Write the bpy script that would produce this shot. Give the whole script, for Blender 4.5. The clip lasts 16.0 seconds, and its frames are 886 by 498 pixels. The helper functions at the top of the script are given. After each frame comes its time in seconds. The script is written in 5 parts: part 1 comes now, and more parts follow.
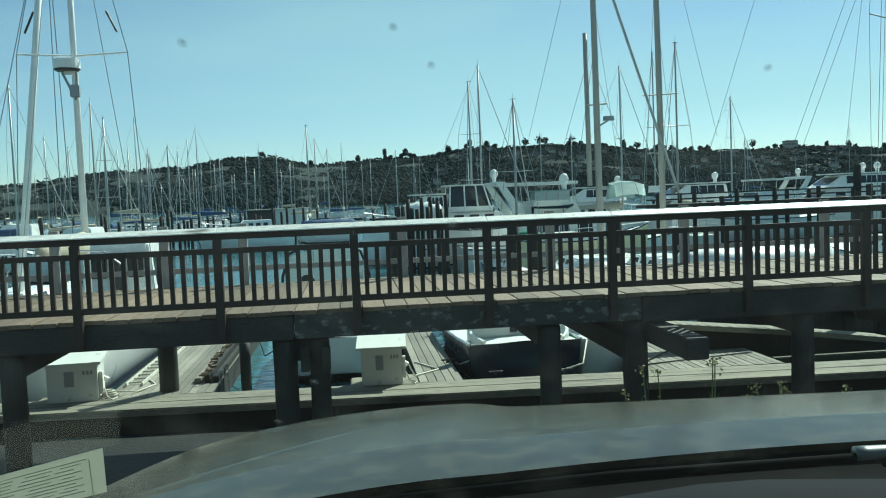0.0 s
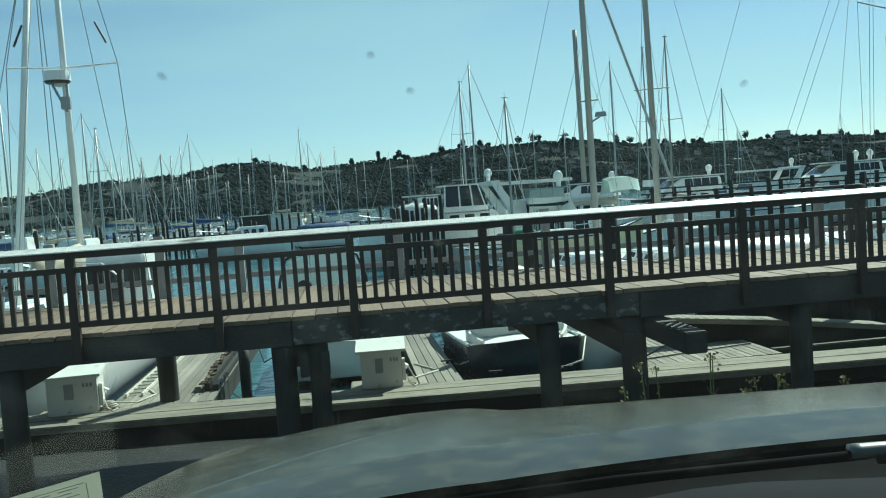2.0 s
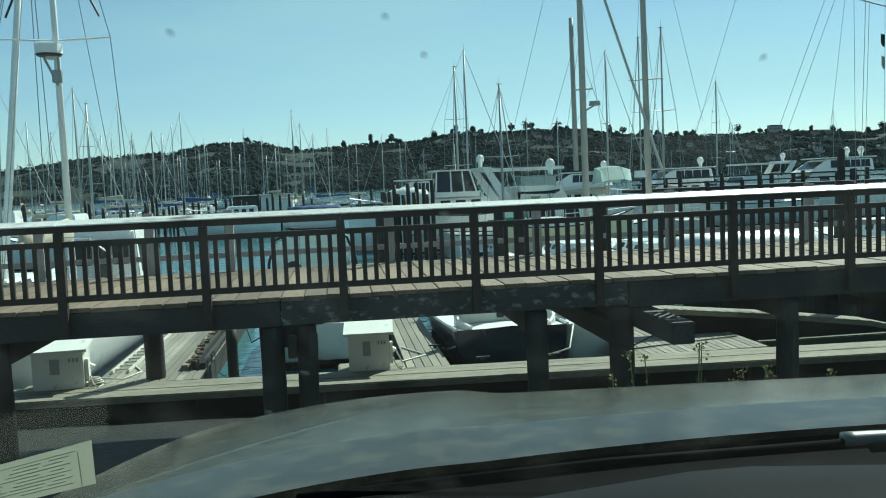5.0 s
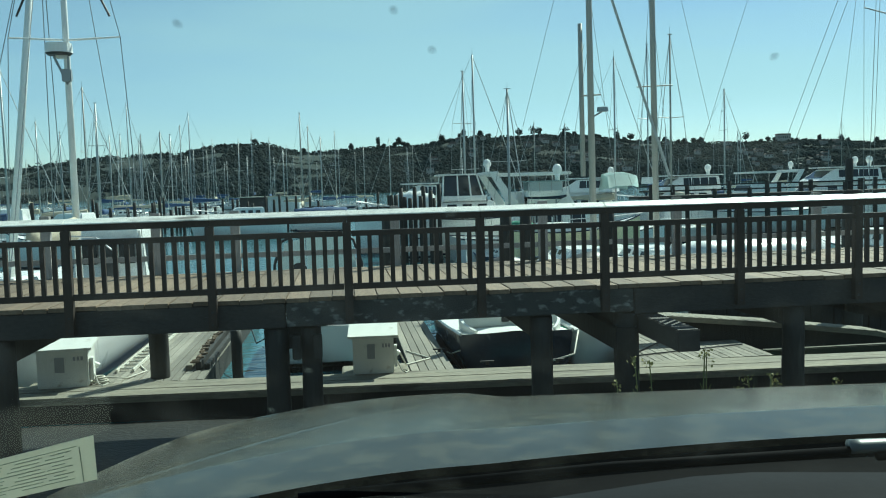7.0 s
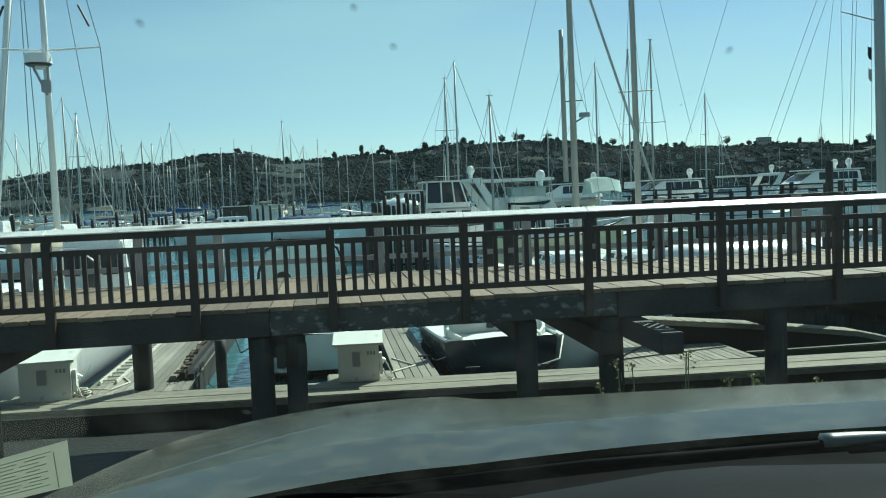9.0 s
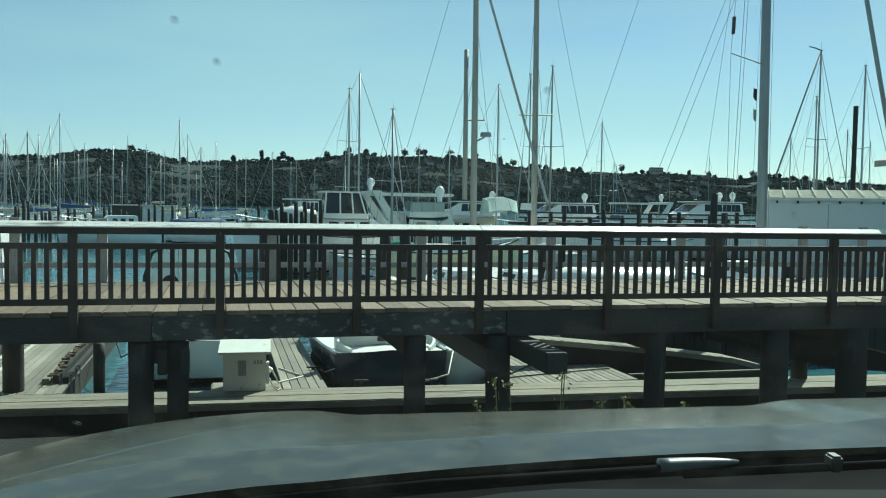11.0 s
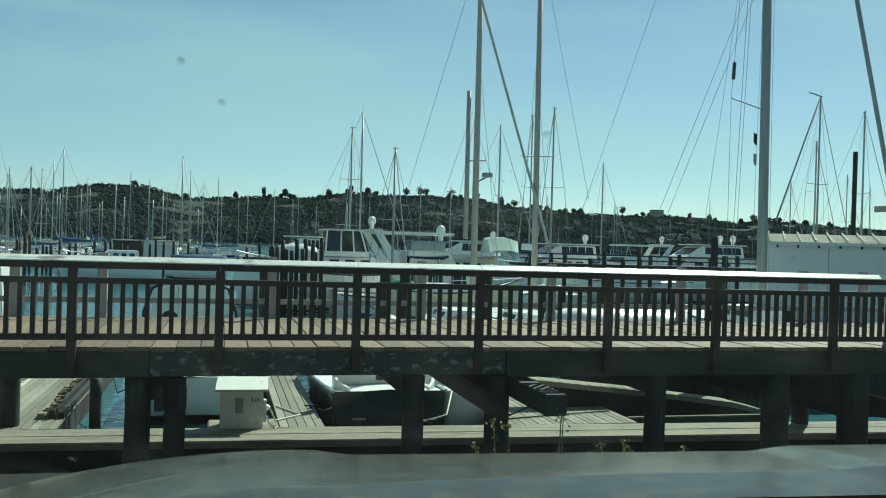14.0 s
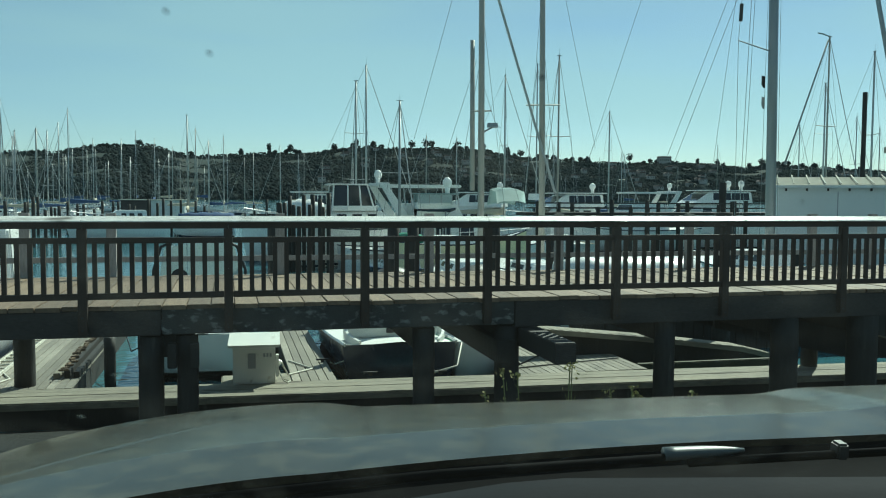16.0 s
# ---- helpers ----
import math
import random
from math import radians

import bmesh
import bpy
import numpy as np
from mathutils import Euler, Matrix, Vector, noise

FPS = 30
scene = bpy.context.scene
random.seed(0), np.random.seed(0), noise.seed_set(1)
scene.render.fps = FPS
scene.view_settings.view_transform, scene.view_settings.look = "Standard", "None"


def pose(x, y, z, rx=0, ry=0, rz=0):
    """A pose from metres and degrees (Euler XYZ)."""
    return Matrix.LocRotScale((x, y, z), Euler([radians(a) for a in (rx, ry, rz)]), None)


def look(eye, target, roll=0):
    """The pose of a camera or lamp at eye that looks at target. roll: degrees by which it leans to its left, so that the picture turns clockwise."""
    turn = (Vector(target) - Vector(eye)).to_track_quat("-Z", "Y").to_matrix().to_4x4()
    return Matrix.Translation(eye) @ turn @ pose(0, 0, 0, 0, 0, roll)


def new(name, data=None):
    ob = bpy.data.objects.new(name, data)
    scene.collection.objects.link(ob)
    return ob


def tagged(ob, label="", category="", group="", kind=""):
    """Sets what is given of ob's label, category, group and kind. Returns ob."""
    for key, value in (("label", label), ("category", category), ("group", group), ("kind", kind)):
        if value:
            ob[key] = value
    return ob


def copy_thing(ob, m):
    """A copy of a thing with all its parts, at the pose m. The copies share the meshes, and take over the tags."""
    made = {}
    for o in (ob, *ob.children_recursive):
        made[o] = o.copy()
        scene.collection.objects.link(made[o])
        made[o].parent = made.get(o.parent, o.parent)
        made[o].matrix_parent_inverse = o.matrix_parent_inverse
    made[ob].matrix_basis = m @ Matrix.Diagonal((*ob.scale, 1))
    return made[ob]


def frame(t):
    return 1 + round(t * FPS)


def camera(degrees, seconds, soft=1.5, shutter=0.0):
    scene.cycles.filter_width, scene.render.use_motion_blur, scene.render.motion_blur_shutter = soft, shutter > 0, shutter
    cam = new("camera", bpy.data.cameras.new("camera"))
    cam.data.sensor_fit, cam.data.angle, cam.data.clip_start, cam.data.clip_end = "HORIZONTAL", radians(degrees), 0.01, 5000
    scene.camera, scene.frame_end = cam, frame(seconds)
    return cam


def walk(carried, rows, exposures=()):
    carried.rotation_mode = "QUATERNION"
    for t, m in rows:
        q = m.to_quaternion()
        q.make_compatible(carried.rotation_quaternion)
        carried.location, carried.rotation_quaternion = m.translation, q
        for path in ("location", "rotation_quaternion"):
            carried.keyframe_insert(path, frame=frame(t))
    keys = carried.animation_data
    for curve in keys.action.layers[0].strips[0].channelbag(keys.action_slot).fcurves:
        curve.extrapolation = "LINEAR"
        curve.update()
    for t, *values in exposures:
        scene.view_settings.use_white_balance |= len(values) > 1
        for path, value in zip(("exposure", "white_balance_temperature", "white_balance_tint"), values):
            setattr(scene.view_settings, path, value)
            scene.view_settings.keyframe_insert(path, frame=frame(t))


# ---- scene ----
cam = camera(54.0, 16.0, soft=1.1)
PATH = [
    (0, (-0.000, 0.001, 1.420), (1.060, 9.928, 0.846), -2.30),
    (0.5, (-0.006, 0.001, 1.414), (1.084, 9.931, 0.949), -1.54),
    (1, (-0.001, -0.005, 1.421), (1.046, 9.930, 0.975), -2.36),
    (1.5, (0.000, -0.010, 1.424), (1.084, 9.919, 0.935), -2.83),
    (2, (0.008, -0.003, 1.434), (1.108, 9.920, 0.861), -4.04),
    (2.5, (0.006, -0.001, 1.433), (1.091, 9.919, 0.799), -4.47),
    (3, (0.005, 0.005, 1.430), (1.085, 9.926, 0.788), -3.70),
    (3.5, (0.002, 0.001, 1.427), (1.089, 9.918, 0.747), -3.43),
    (4, (-0.002, 0.003, 1.426), (1.133, 9.913, 0.714), -3.10),
    (6.5, (-0.004, 0.009, 1.420), (1.178, 9.910, 0.662), -1.82),
    (7, (-0.003, 0.010, 1.419), (1.138, 9.920, 0.720), -1.68),
    (7.5, (-0.003, 0.008, 1.418), (1.100, 9.927, 0.784), -1.36),
    (8, (-0.007, 0.000, 1.414), (1.043, 9.929, 0.850), -1.01),
    (8.2, (-0.011, 0.007, 1.411), (1.061, 9.935, 0.862), -1.19),
    (10.3, (0.060, -0.007, 1.415), (2.099, 9.753, 0.654), -2.18),
    (10.5, (0.062, -0.007, 1.417), (2.286, 9.717, 0.714), -1.33),
    (11, (0.057, -0.011, 1.417), (2.533, 9.665, 0.930), 0.92),
    (11.5, (0.055, -0.015, 1.417), (2.665, 9.633, 1.106), 2.23),
    (12, (0.054, -0.018, 1.417), (2.701, 9.625, 1.278), 2.48),
    (12.5, (0.056, -0.017, 1.419), (2.646, 9.642, 1.374), 2.11),
    (13, (0.056, -0.014, 1.419), (2.606, 9.655, 1.392), 1.81),
    (13.5, (0.057, -0.017, 1.418), (2.559, 9.665, 1.377), 1.60),
    (14, (0.057, -0.015, 1.418), (2.521, 9.677, 1.382), 1.72),
    (14.5, (0.055, -0.013, 1.418), (2.524, 9.677, 1.394), 2.00),
    (15, (0.055, -0.015, 1.417), (2.512, 9.678, 1.382), 2.33),
    (15.5, (0.057, -0.012, 1.418), (2.467, 9.689, 1.129), 1.51),
    (16, (0.065, -0.011, 1.416), (2.449, 9.683, 0.829), 0.32),
]
walk(cam, [(t, look(eye, target, roll)) for t, eye, target, roll in PATH], [(0, 0.42, 5900, -12.5), (8.2, 0.4, 5920, -12.5), (11, 0.38, 6020, -12.5), (12.5, 0.29, 6180, -12.5), (15, 0.27, 6180, -12.5), (16, 0.25, 6090, -12.5)])

# ---- light ----
SUN_AZ, SUN_EL = 42, 44          # degrees clockwise from +y, degrees above the horizon
world = bpy.data.worlds.new("sky")
scene.world = world
world.use_nodes = True
wn = world.node_tree.nodes
sky = wn.new("ShaderNodeTexSky")
sky.sky_type, sky.sun_disc = "NISHITA", False
sky.sun_elevation, sky.sun_rotation = radians(SUN_EL), radians(SUN_AZ)
sky.air_density, sky.dust_density, sky.ozone_density = 1.0, 1.0, 2.2
sky.altitude = 1800
wn["Background"].inputs["Strength"].default_value = 0.081
wl = world.node_tree.links
wco, wmap, cirrus, thin, veil = (wn.new("ShaderNode" + k) for k in ("TexCoord", "Mapping", "TexNoise", "MapRange", "Mix"))
wmap.inputs["Scale"].default_value = (0.8, 1.2, 5.5)
wmap.inputs["Rotation"].default_value = (0.0, 0.2, 0.35)
cirrus.inputs["Scale"].default_value, cirrus.inputs["Detail"].default_value = 1.3, 7
thin.inputs["From Min"].default_value, thin.inputs["From Max"].default_value = 0.45, 0.68
thin.inputs["To Min"].default_value, thin.inputs["To Max"].default_value = 0.08, 0.5
veil.data_type = "RGBA"
veil.inputs["B"].default_value = (5.4, 7.3, 7.4, 1)
wl.new(wco.outputs["Generated"], wmap.inputs[0])
wl.new(wmap.outputs[0], cirrus.inputs["Vector"])
wl.new(cirrus.outputs["Fac"], thin.inputs["Value"])
wl.new(thin.outputs[0], veil.inputs["Factor"])
wl.new(sky.outputs[0], veil.inputs["A"])
wl.new(veil.outputs["Result"], wn["Background"].inputs["Color"])
sun = new("sun", bpy.data.lights.new("sun", "SUN"))
sun.data.energy, sun.data.angle, sun.data.color = 5.0, radians(0.5), (1.0, 0.95, 0.86)
sa, se = radians(SUN_AZ), radians(SUN_EL)
sun.matrix_world = look((0, 0, 60), (-60 * math.sin(sa) * math.cos(se), -60 * math.cos(sa) * math.cos(se), 60 - 60 * math.sin(se)))


# ---- materials ----
def material(name, base, rough=0.6, metal=0.0, vary=0.25, scale=3.0, fine=40.0, bump=0.15, stain=None, stain_at=0.55,
             stretch=(1, 1, 1), island=0.0, object_random=0.0, spec=0.5, rough_vary=0.12):
    """A surface with colour variation at two scales, stains and a fine relief."""
    m = bpy.data.materials.new(name)
    m.use_nodes = True
    n, ln = m.node_tree.nodes, m.node_tree.links
    b = n["Principled BSDF"]
    b.inputs["Metallic"].default_value = metal
    b.inputs["Specular IOR Level"].default_value = spec
    co = n.new("ShaderNodeTexCoord")
    mp = n.new("ShaderNodeMapping")
    mp.inputs["Scale"].default_value = stretch
    ln.new(co.outputs["Object"], mp.inputs["Vector"])
    big, small = n.new("ShaderNodeTexNoise"), n.new("ShaderNodeTexNoise")
    for tex, s, d in ((big, scale, 4), (small, fine, 6)):
        tex.inputs["Scale"].default_value, tex.inputs["Detail"].default_value = s, d
        ln.new(mp.outputs[0], tex.inputs["Vector"])
    add = n.new("ShaderNodeMath")
    add.operation = "ADD"
    ln.new(big.outputs["Fac"], add.inputs[0])
    ln.new(small.outputs["Fac"], add.inputs[1])
    rng = n.new("ShaderNodeMapRange")
    rng.inputs["From Min"].default_value, rng.inputs["From Max"].default_value = 0.6, 1.4
    rng.inputs["To Min"].default_value, rng.inputs["To Max"].default_value = 1 - vary, 1 + vary
    ln.new(add.outputs[0], rng.inputs["Value"])
    value = rng.outputs[0]
    if island or object_random:
        src = n.new("ShaderNodeNewGeometry").outputs["Random Per Island"] if island else n.new("ShaderNodeObjectInfo").outputs["Random"]
        r2 = n.new("ShaderNodeMapRange")
        amount = island or object_random
        r2.inputs["To Min"].default_value, r2.inputs["To Max"].default_value = 1 - amount, 1 + amount
        ln.new(src, r2.inputs["Value"])
        mul = n.new("ShaderNodeMath")
        mul.operation = "MULTIPLY"
        ln.new(value, mul.inputs[0])
        ln.new(r2.outputs[0], mul.inputs[1])
        value = mul.outputs[0]
    col = n.new("ShaderNodeVectorMath")
    col.operation = "SCALE"
    col.inputs[0].default_value = base[:3]
    ln.new(value, col.inputs["Scale"])
    out = col.outputs[0]
    if stain:
        ramp = n.new("ShaderNodeMapRange")
        ramp.inputs["From Min"].default_value, ramp.inputs["From Max"].default_value = stain_at, stain_at + 0.12
        t2 = n.new("ShaderNodeTexNoise")
        t2.inputs["Scale"].default_value, t2.inputs["Detail"].default_value = scale * 1.7, 8
        ln.new(mp.outputs[0], t2.inputs["Vector"])
        ln.new(t2.outputs["Fac"], ramp.inputs["Value"])
        mix = n.new("ShaderNodeMix")
        mix.data_type = "RGBA"
        ln.new(ramp.outputs[0], mix.inputs["Factor"])
        ln.new(out, mix.inputs["A"])
        mix.inputs["B"].default_value = (*stain[:3], 1)
        out = mix.outputs["Result"]
    ln.new(out, b.inputs["Base Color"])
    rr = n.new("ShaderNodeMapRange")
    rr.inputs["To Min"].default_value, rr.inputs["To Max"].default_value = max(0.02, rough - rough_vary), min(1, rough + rough_vary)
    ln.new(big.outputs["Fac"], rr.inputs["Value"])
    ln.new(rr.outputs[0], b.inputs["Roughness"])
    if bump:
        bp = n.new("ShaderNodeBump")
        bp.inputs["Strength"].default_value, bp.inputs["Distance"].default_value = bump, 0.02
        ln.new(small.outputs["Fac"], bp.inputs["Height"])
        ln.new(bp.outputs[0], b.inputs["Normal"])
    return m


M = {
    "rail": material("stained_wood", (0.032, 0.021, 0.015), 0.65, vary=0.35, scale=2, fine=30, stretch=(1, 1, 0.2)),
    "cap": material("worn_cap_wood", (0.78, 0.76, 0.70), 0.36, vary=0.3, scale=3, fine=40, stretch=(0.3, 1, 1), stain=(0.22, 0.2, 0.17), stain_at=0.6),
    "plank": material("deck_wood", (0.172, 0.124, 0.082), 0.75, vary=0.4, scale=2.5, fine=35, stretch=(1, 0.15, 1), object_random=0.3, bump=0.3),
    "beam": material("peeling_beam", (0.035, 0.032, 0.03), 0.75, vary=0.4, scale=2.2, fine=25, stretch=(0.6, 1, 1.5), bump=0.4),
    "peel": material("peeling_paint", (0.045, 0.046, 0.044), 0.75, vary=0.5, scale=5.5, fine=60, stretch=(0.8, 1, 1.3), stain=(0.19, 0.195, 0.185), stain_at=0.55, bump=0.5),
    "pile": material("creosote_pile", (0.021, 0.02, 0.018), 0.75, vary=0.4, scale=2, fine=22, stretch=(1, 1, 0.2), stain=(0.09, 0.09, 0.075), stain_at=0.68, bump=0.5),
    "dock": material("grey_dock_wood", (0.235, 0.218, 0.18), 0.85, vary=0.4, scale=2, fine=30, stretch=(1, 0.2, 1), object_random=0.3, bump=0.4),
    "dock_edge": material("grey_dock_edge", (0.225, 0.208, 0.162), 0.85, vary=0.45, scale=1.5, fine=25, stretch=(0.25, 1, 1), bump=0.4, stain=(0.11, 0.10, 0.08), stain_at=0.57),
    "white": material("gelcoat_white", (0.78, 0.78, 0.75), 0.3, vary=0.06, scale=1.2, fine=12, bump=0.03, stain=(0.55, 0.55, 0.5), stain_at=0.66),
    "box": material("dock_box_white", (0.72, 0.73, 0.68), 0.5, vary=0.1, scale=3, fine=25, bump=0.06, stain=(0.45, 0.44, 0.38), stain_at=0.63),
    "cream": material("cream_hull", (0.75, 0.68, 0.42), 0.35, vary=0.08, scale=1.2, fine=12, bump=0.03),
    "navy": material("navy_hull", (0.016, 0.028, 0.05), 0.25, vary=0.2, scale=1.5, fine=12, bump=0.03),
    "blue": material("blue_canvas", (0.03, 0.07, 0.16), 0.85, vary=0.2, scale=3, fine=40, bump=0.3),
    "red_lead": material("bottom_paint", (0.09, 0.03, 0.025), 0.7, vary=0.2, scale=2, fine=20, bump=0.1),
    "green": material("green_canvas", (0.01, 0.16, 0.1), 0.85, vary=0.2, scale=3, fine=40, bump=0.3),
    "tan": material("tan_canvas", (0.5, 0.44, 0.33), 0.85, vary=0.15, scale=3, fine=40, bump=0.3),
    "mast": material("mast_aluminium", (0.42, 0.43, 0.42), 0.45, 0.25, vary=0.1, scale=1, fine=20, bump=0.03),
    "mast_white": material("mast_white_paint", (0.8, 0.8, 0.77), 0.4, vary=0.06, scale=1, fine=20, bump=0.02),
    "mast_tan": material("mast_varnished", (0.37, 0.35, 0.31), 0.45, vary=0.15, scale=1, fine=25, stretch=(1, 1, 0.2), bump=0.05),
    "mast_grey": material("mast_grey_paint", (0.30, 0.32, 0.33), 0.45, 0.2, vary=0.1, scale=1, fine=20, bump=0.03),
    "wire": material("rigging_wire", (0.26, 0.28, 0.28), 0.5, 0.3, vary=0.1, bump=0.0),
    "dark": material("dark_plastic", (0.02, 0.02, 0.022), 0.5, vary=0.2, bump=0.1),
    "window": material("tinted_window", (0.02, 0.025, 0.03), 0.1, vary=0.1, bump=0.0),
    "rope": material("white_rope", (0.6, 0.58, 0.5), 0.9, vary=0.2, scale=20, fine=120, bump=0.4),
    "steel": material("stainless_tube", (0.5, 0.5, 0.5), 0.42, 0.8, vary=0.05, bump=0.0),
    "shed": material("painted_shed_wall", (0.62, 0.64, 0.63), 0.65, vary=0.12, scale=0.7, fine=12, bump=0.1, stain=(0.45, 0.46, 0.44), stain_at=0.62),
    "shed_roof": material("shed_roof_felt", (0.42, 0.42, 0.36), 0.85, vary=0.2, scale=0.8, fine=15, bump=0.2),
    "asphalt": material("asphalt", (0.05, 0.05, 0.052), 0.9, vary=0.3, scale=1.5, fine=80, bump=0.5),
    # Near-black base paints the boardwalk's shade into the mud, even where sun falls.
    "mud": material("shade_dark_mud", (0.013, 0.014, 0.013), 0.55, vary=0.4, scale=1.0, fine=12, bump=0.8),
    "stone": material("seawall_concrete", (0.2, 0.19, 0.17), 0.85, vary=0.3, scale=1.2, fine=20, bump=0.5),
    # Ground colours greyed and blued to carry the aerial haze over the bay.
    "land": material("hazed_hillside_ground", (0.056, 0.068, 0.064), 0.95, vary=0.4, scale=0.012, fine=0.09, bump=0.0, stain=(0.11, 0.098, 0.084), stain_at=0.6, spec=0.05),
    "trunk": material("tree_bark", (0.08, 0.06, 0.045), 0.9, vary=0.3, scale=1, fine=10, bump=0.3),
    "house": material("house_wall", (0.33, 0.32, 0.3), 0.8, vary=0.15, scale=0.2, fine=2, bump=0.0, object_random=0.35),
    "roof": material("house_roof", (0.16, 0.13, 0.12), 0.85, vary=0.2, scale=0.2, fine=2, bump=0.0, object_random=0.3),
    "car": material("car_paint", (0.033, 0.031, 0.022), 0.2, 0.0, vary=0.5, scale=9, fine=140, bump=0.0, stain=(0.058, 0.053, 0.035), stain_at=0.5, rough_vary=0.05, spec=0.12),
    "trim": material("black_cowl_plastic", (0.005, 0.005, 0.006), 0.75, vary=0.2, scale=5, fine=90, bump=0.0, spec=0.02, rough_vary=0.05),
    "dash": material("dashboard_vinyl", (0.012, 0.014, 0.016), 0.8, vary=0.15, scale=6, fine=150, bump=0.03, spec=0.06),
    "tip_grey": material("grey_plastic", (0.09, 0.1, 0.1), 0.45, vary=0.1, bump=0.02),
    "ink": material("ink", (0.34, 0.40, 0.34), 0.8, vary=0.1, bump=0.0),
    "teal_canvas": material("pale_teal_canvas", (0.36, 0.47, 0.47), 0.8, vary=0.2, scale=3, fine=40, bump=0.3),
    "algae": material("algae_timber", (0.05, 0.05, 0.028), 0.8, vary=0.4, scale=2, fine=20, bump=0.4),
    "weed": material("dry_weed", (0.30, 0.27, 0.10), 0.85, vary=0.3, scale=10, fine=60, bump=0.1),
    "weed_stem": material("weed_stem", (0.14, 0.16, 0.06), 0.85, vary=0.3, scale=10, fine=60, bump=0.1),
}


def water_material():
    m = bpy.data.materials.new("harbour_water")
    m.use_nodes = True
    n, ln = m.node_tree.nodes, m.node_tree.links
    b = n["Principled BSDF"]
    b.inputs["Base Color"].default_value = (0.05, 0.14, 0.17, 1)
    b.inputs["Roughness"].default_value, b.inputs["IOR"].default_value = 0.06, 1.33
    co, w = n.new("ShaderNodeTexCoord"), n.new("ShaderNodeTexNoise")
    mp = n.new("ShaderNodeMapping")
    mp.inputs["Scale"].default_value = (0.5, 1.6, 1)
    ln.new(co.outputs["Object"], mp.inputs[0])
    ln.new(mp.outputs[0], w.inputs["Vector"])
    w.inputs["Scale"].default_value, w.inputs["Detail"].default_value = 1.6, 3
    bp = n.new("ShaderNodeBump")
    bp.inputs["Strength"].default_value, bp.inputs["Distance"].default_value = 0.36, 0.14
    ln.new(w.outputs["Fac"], bp.inputs["Height"])
    ln.new(bp.outputs[0], b.inputs["Normal"])
    return m


M["water"] = water_material()


def leaf_material():
    """Far foliage: matt leaves that pass part of the light, in groves of differing green with distance haze mixed into
    the colour.
    """
    m = bpy.data.materials.new("hazed_foliage")
    m.use_nodes = True
    n, ln = m.node_tree.nodes, m.node_tree.links
    n.remove(n["Principled BSDF"])
    dif, thru, mix = n.new("ShaderNodeBsdfDiffuse"), n.new("ShaderNodeBsdfTranslucent"), n.new("ShaderNodeMixShader")
    co, grove, hue, add = n.new("ShaderNodeTexCoord"), n.new("ShaderNodeTexNoise"), n.new("ShaderNodeMix"), n.new("ShaderNodeMath")
    geo, rng_node = n.new("ShaderNodeNewGeometry"), n.new("ShaderNodeMapRange")
    grove.inputs["Scale"].default_value, grove.inputs["Detail"].default_value = 0.02, 5
    hue.data_type = "RGBA"
    # Both greens are shifted to blue-grey to put distance haze into the leaves.
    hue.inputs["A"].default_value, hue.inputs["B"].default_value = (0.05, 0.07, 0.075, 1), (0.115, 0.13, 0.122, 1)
    ln.new(co.outputs["Object"], grove.inputs["Vector"])
    add.operation = "ADD"
    rng_node.inputs["To Min"].default_value, rng_node.inputs["To Max"].default_value = -0.12, 0.12
    ln.new(geo.outputs["Random Per Island"], rng_node.inputs["Value"])
    ln.new(grove.outputs["Fac"], add.inputs[0])
    ln.new(rng_node.outputs[0], add.inputs[1])
    ramp = n.new("ShaderNodeMapRange")
    ramp.inputs["From Min"].default_value, ramp.inputs["From Max"].default_value = 0.3, 0.75
    ln.new(add.outputs[0], ramp.inputs["Value"])
    ln.new(ramp.outputs[0], hue.inputs["Factor"])
    for node in (dif, thru):
        ln.new(hue.outputs["Result"], node.inputs[0])
    mix.inputs[0].default_value = 0.5
    ln.new(dif.outputs[0], mix.inputs[1])
    ln.new(thru.outputs[0], mix.inputs[2])
    ln.new(mix.outputs[0], n["Material Output"].inputs["Surface"])
    return m


M["leaf"] = leaf_material()


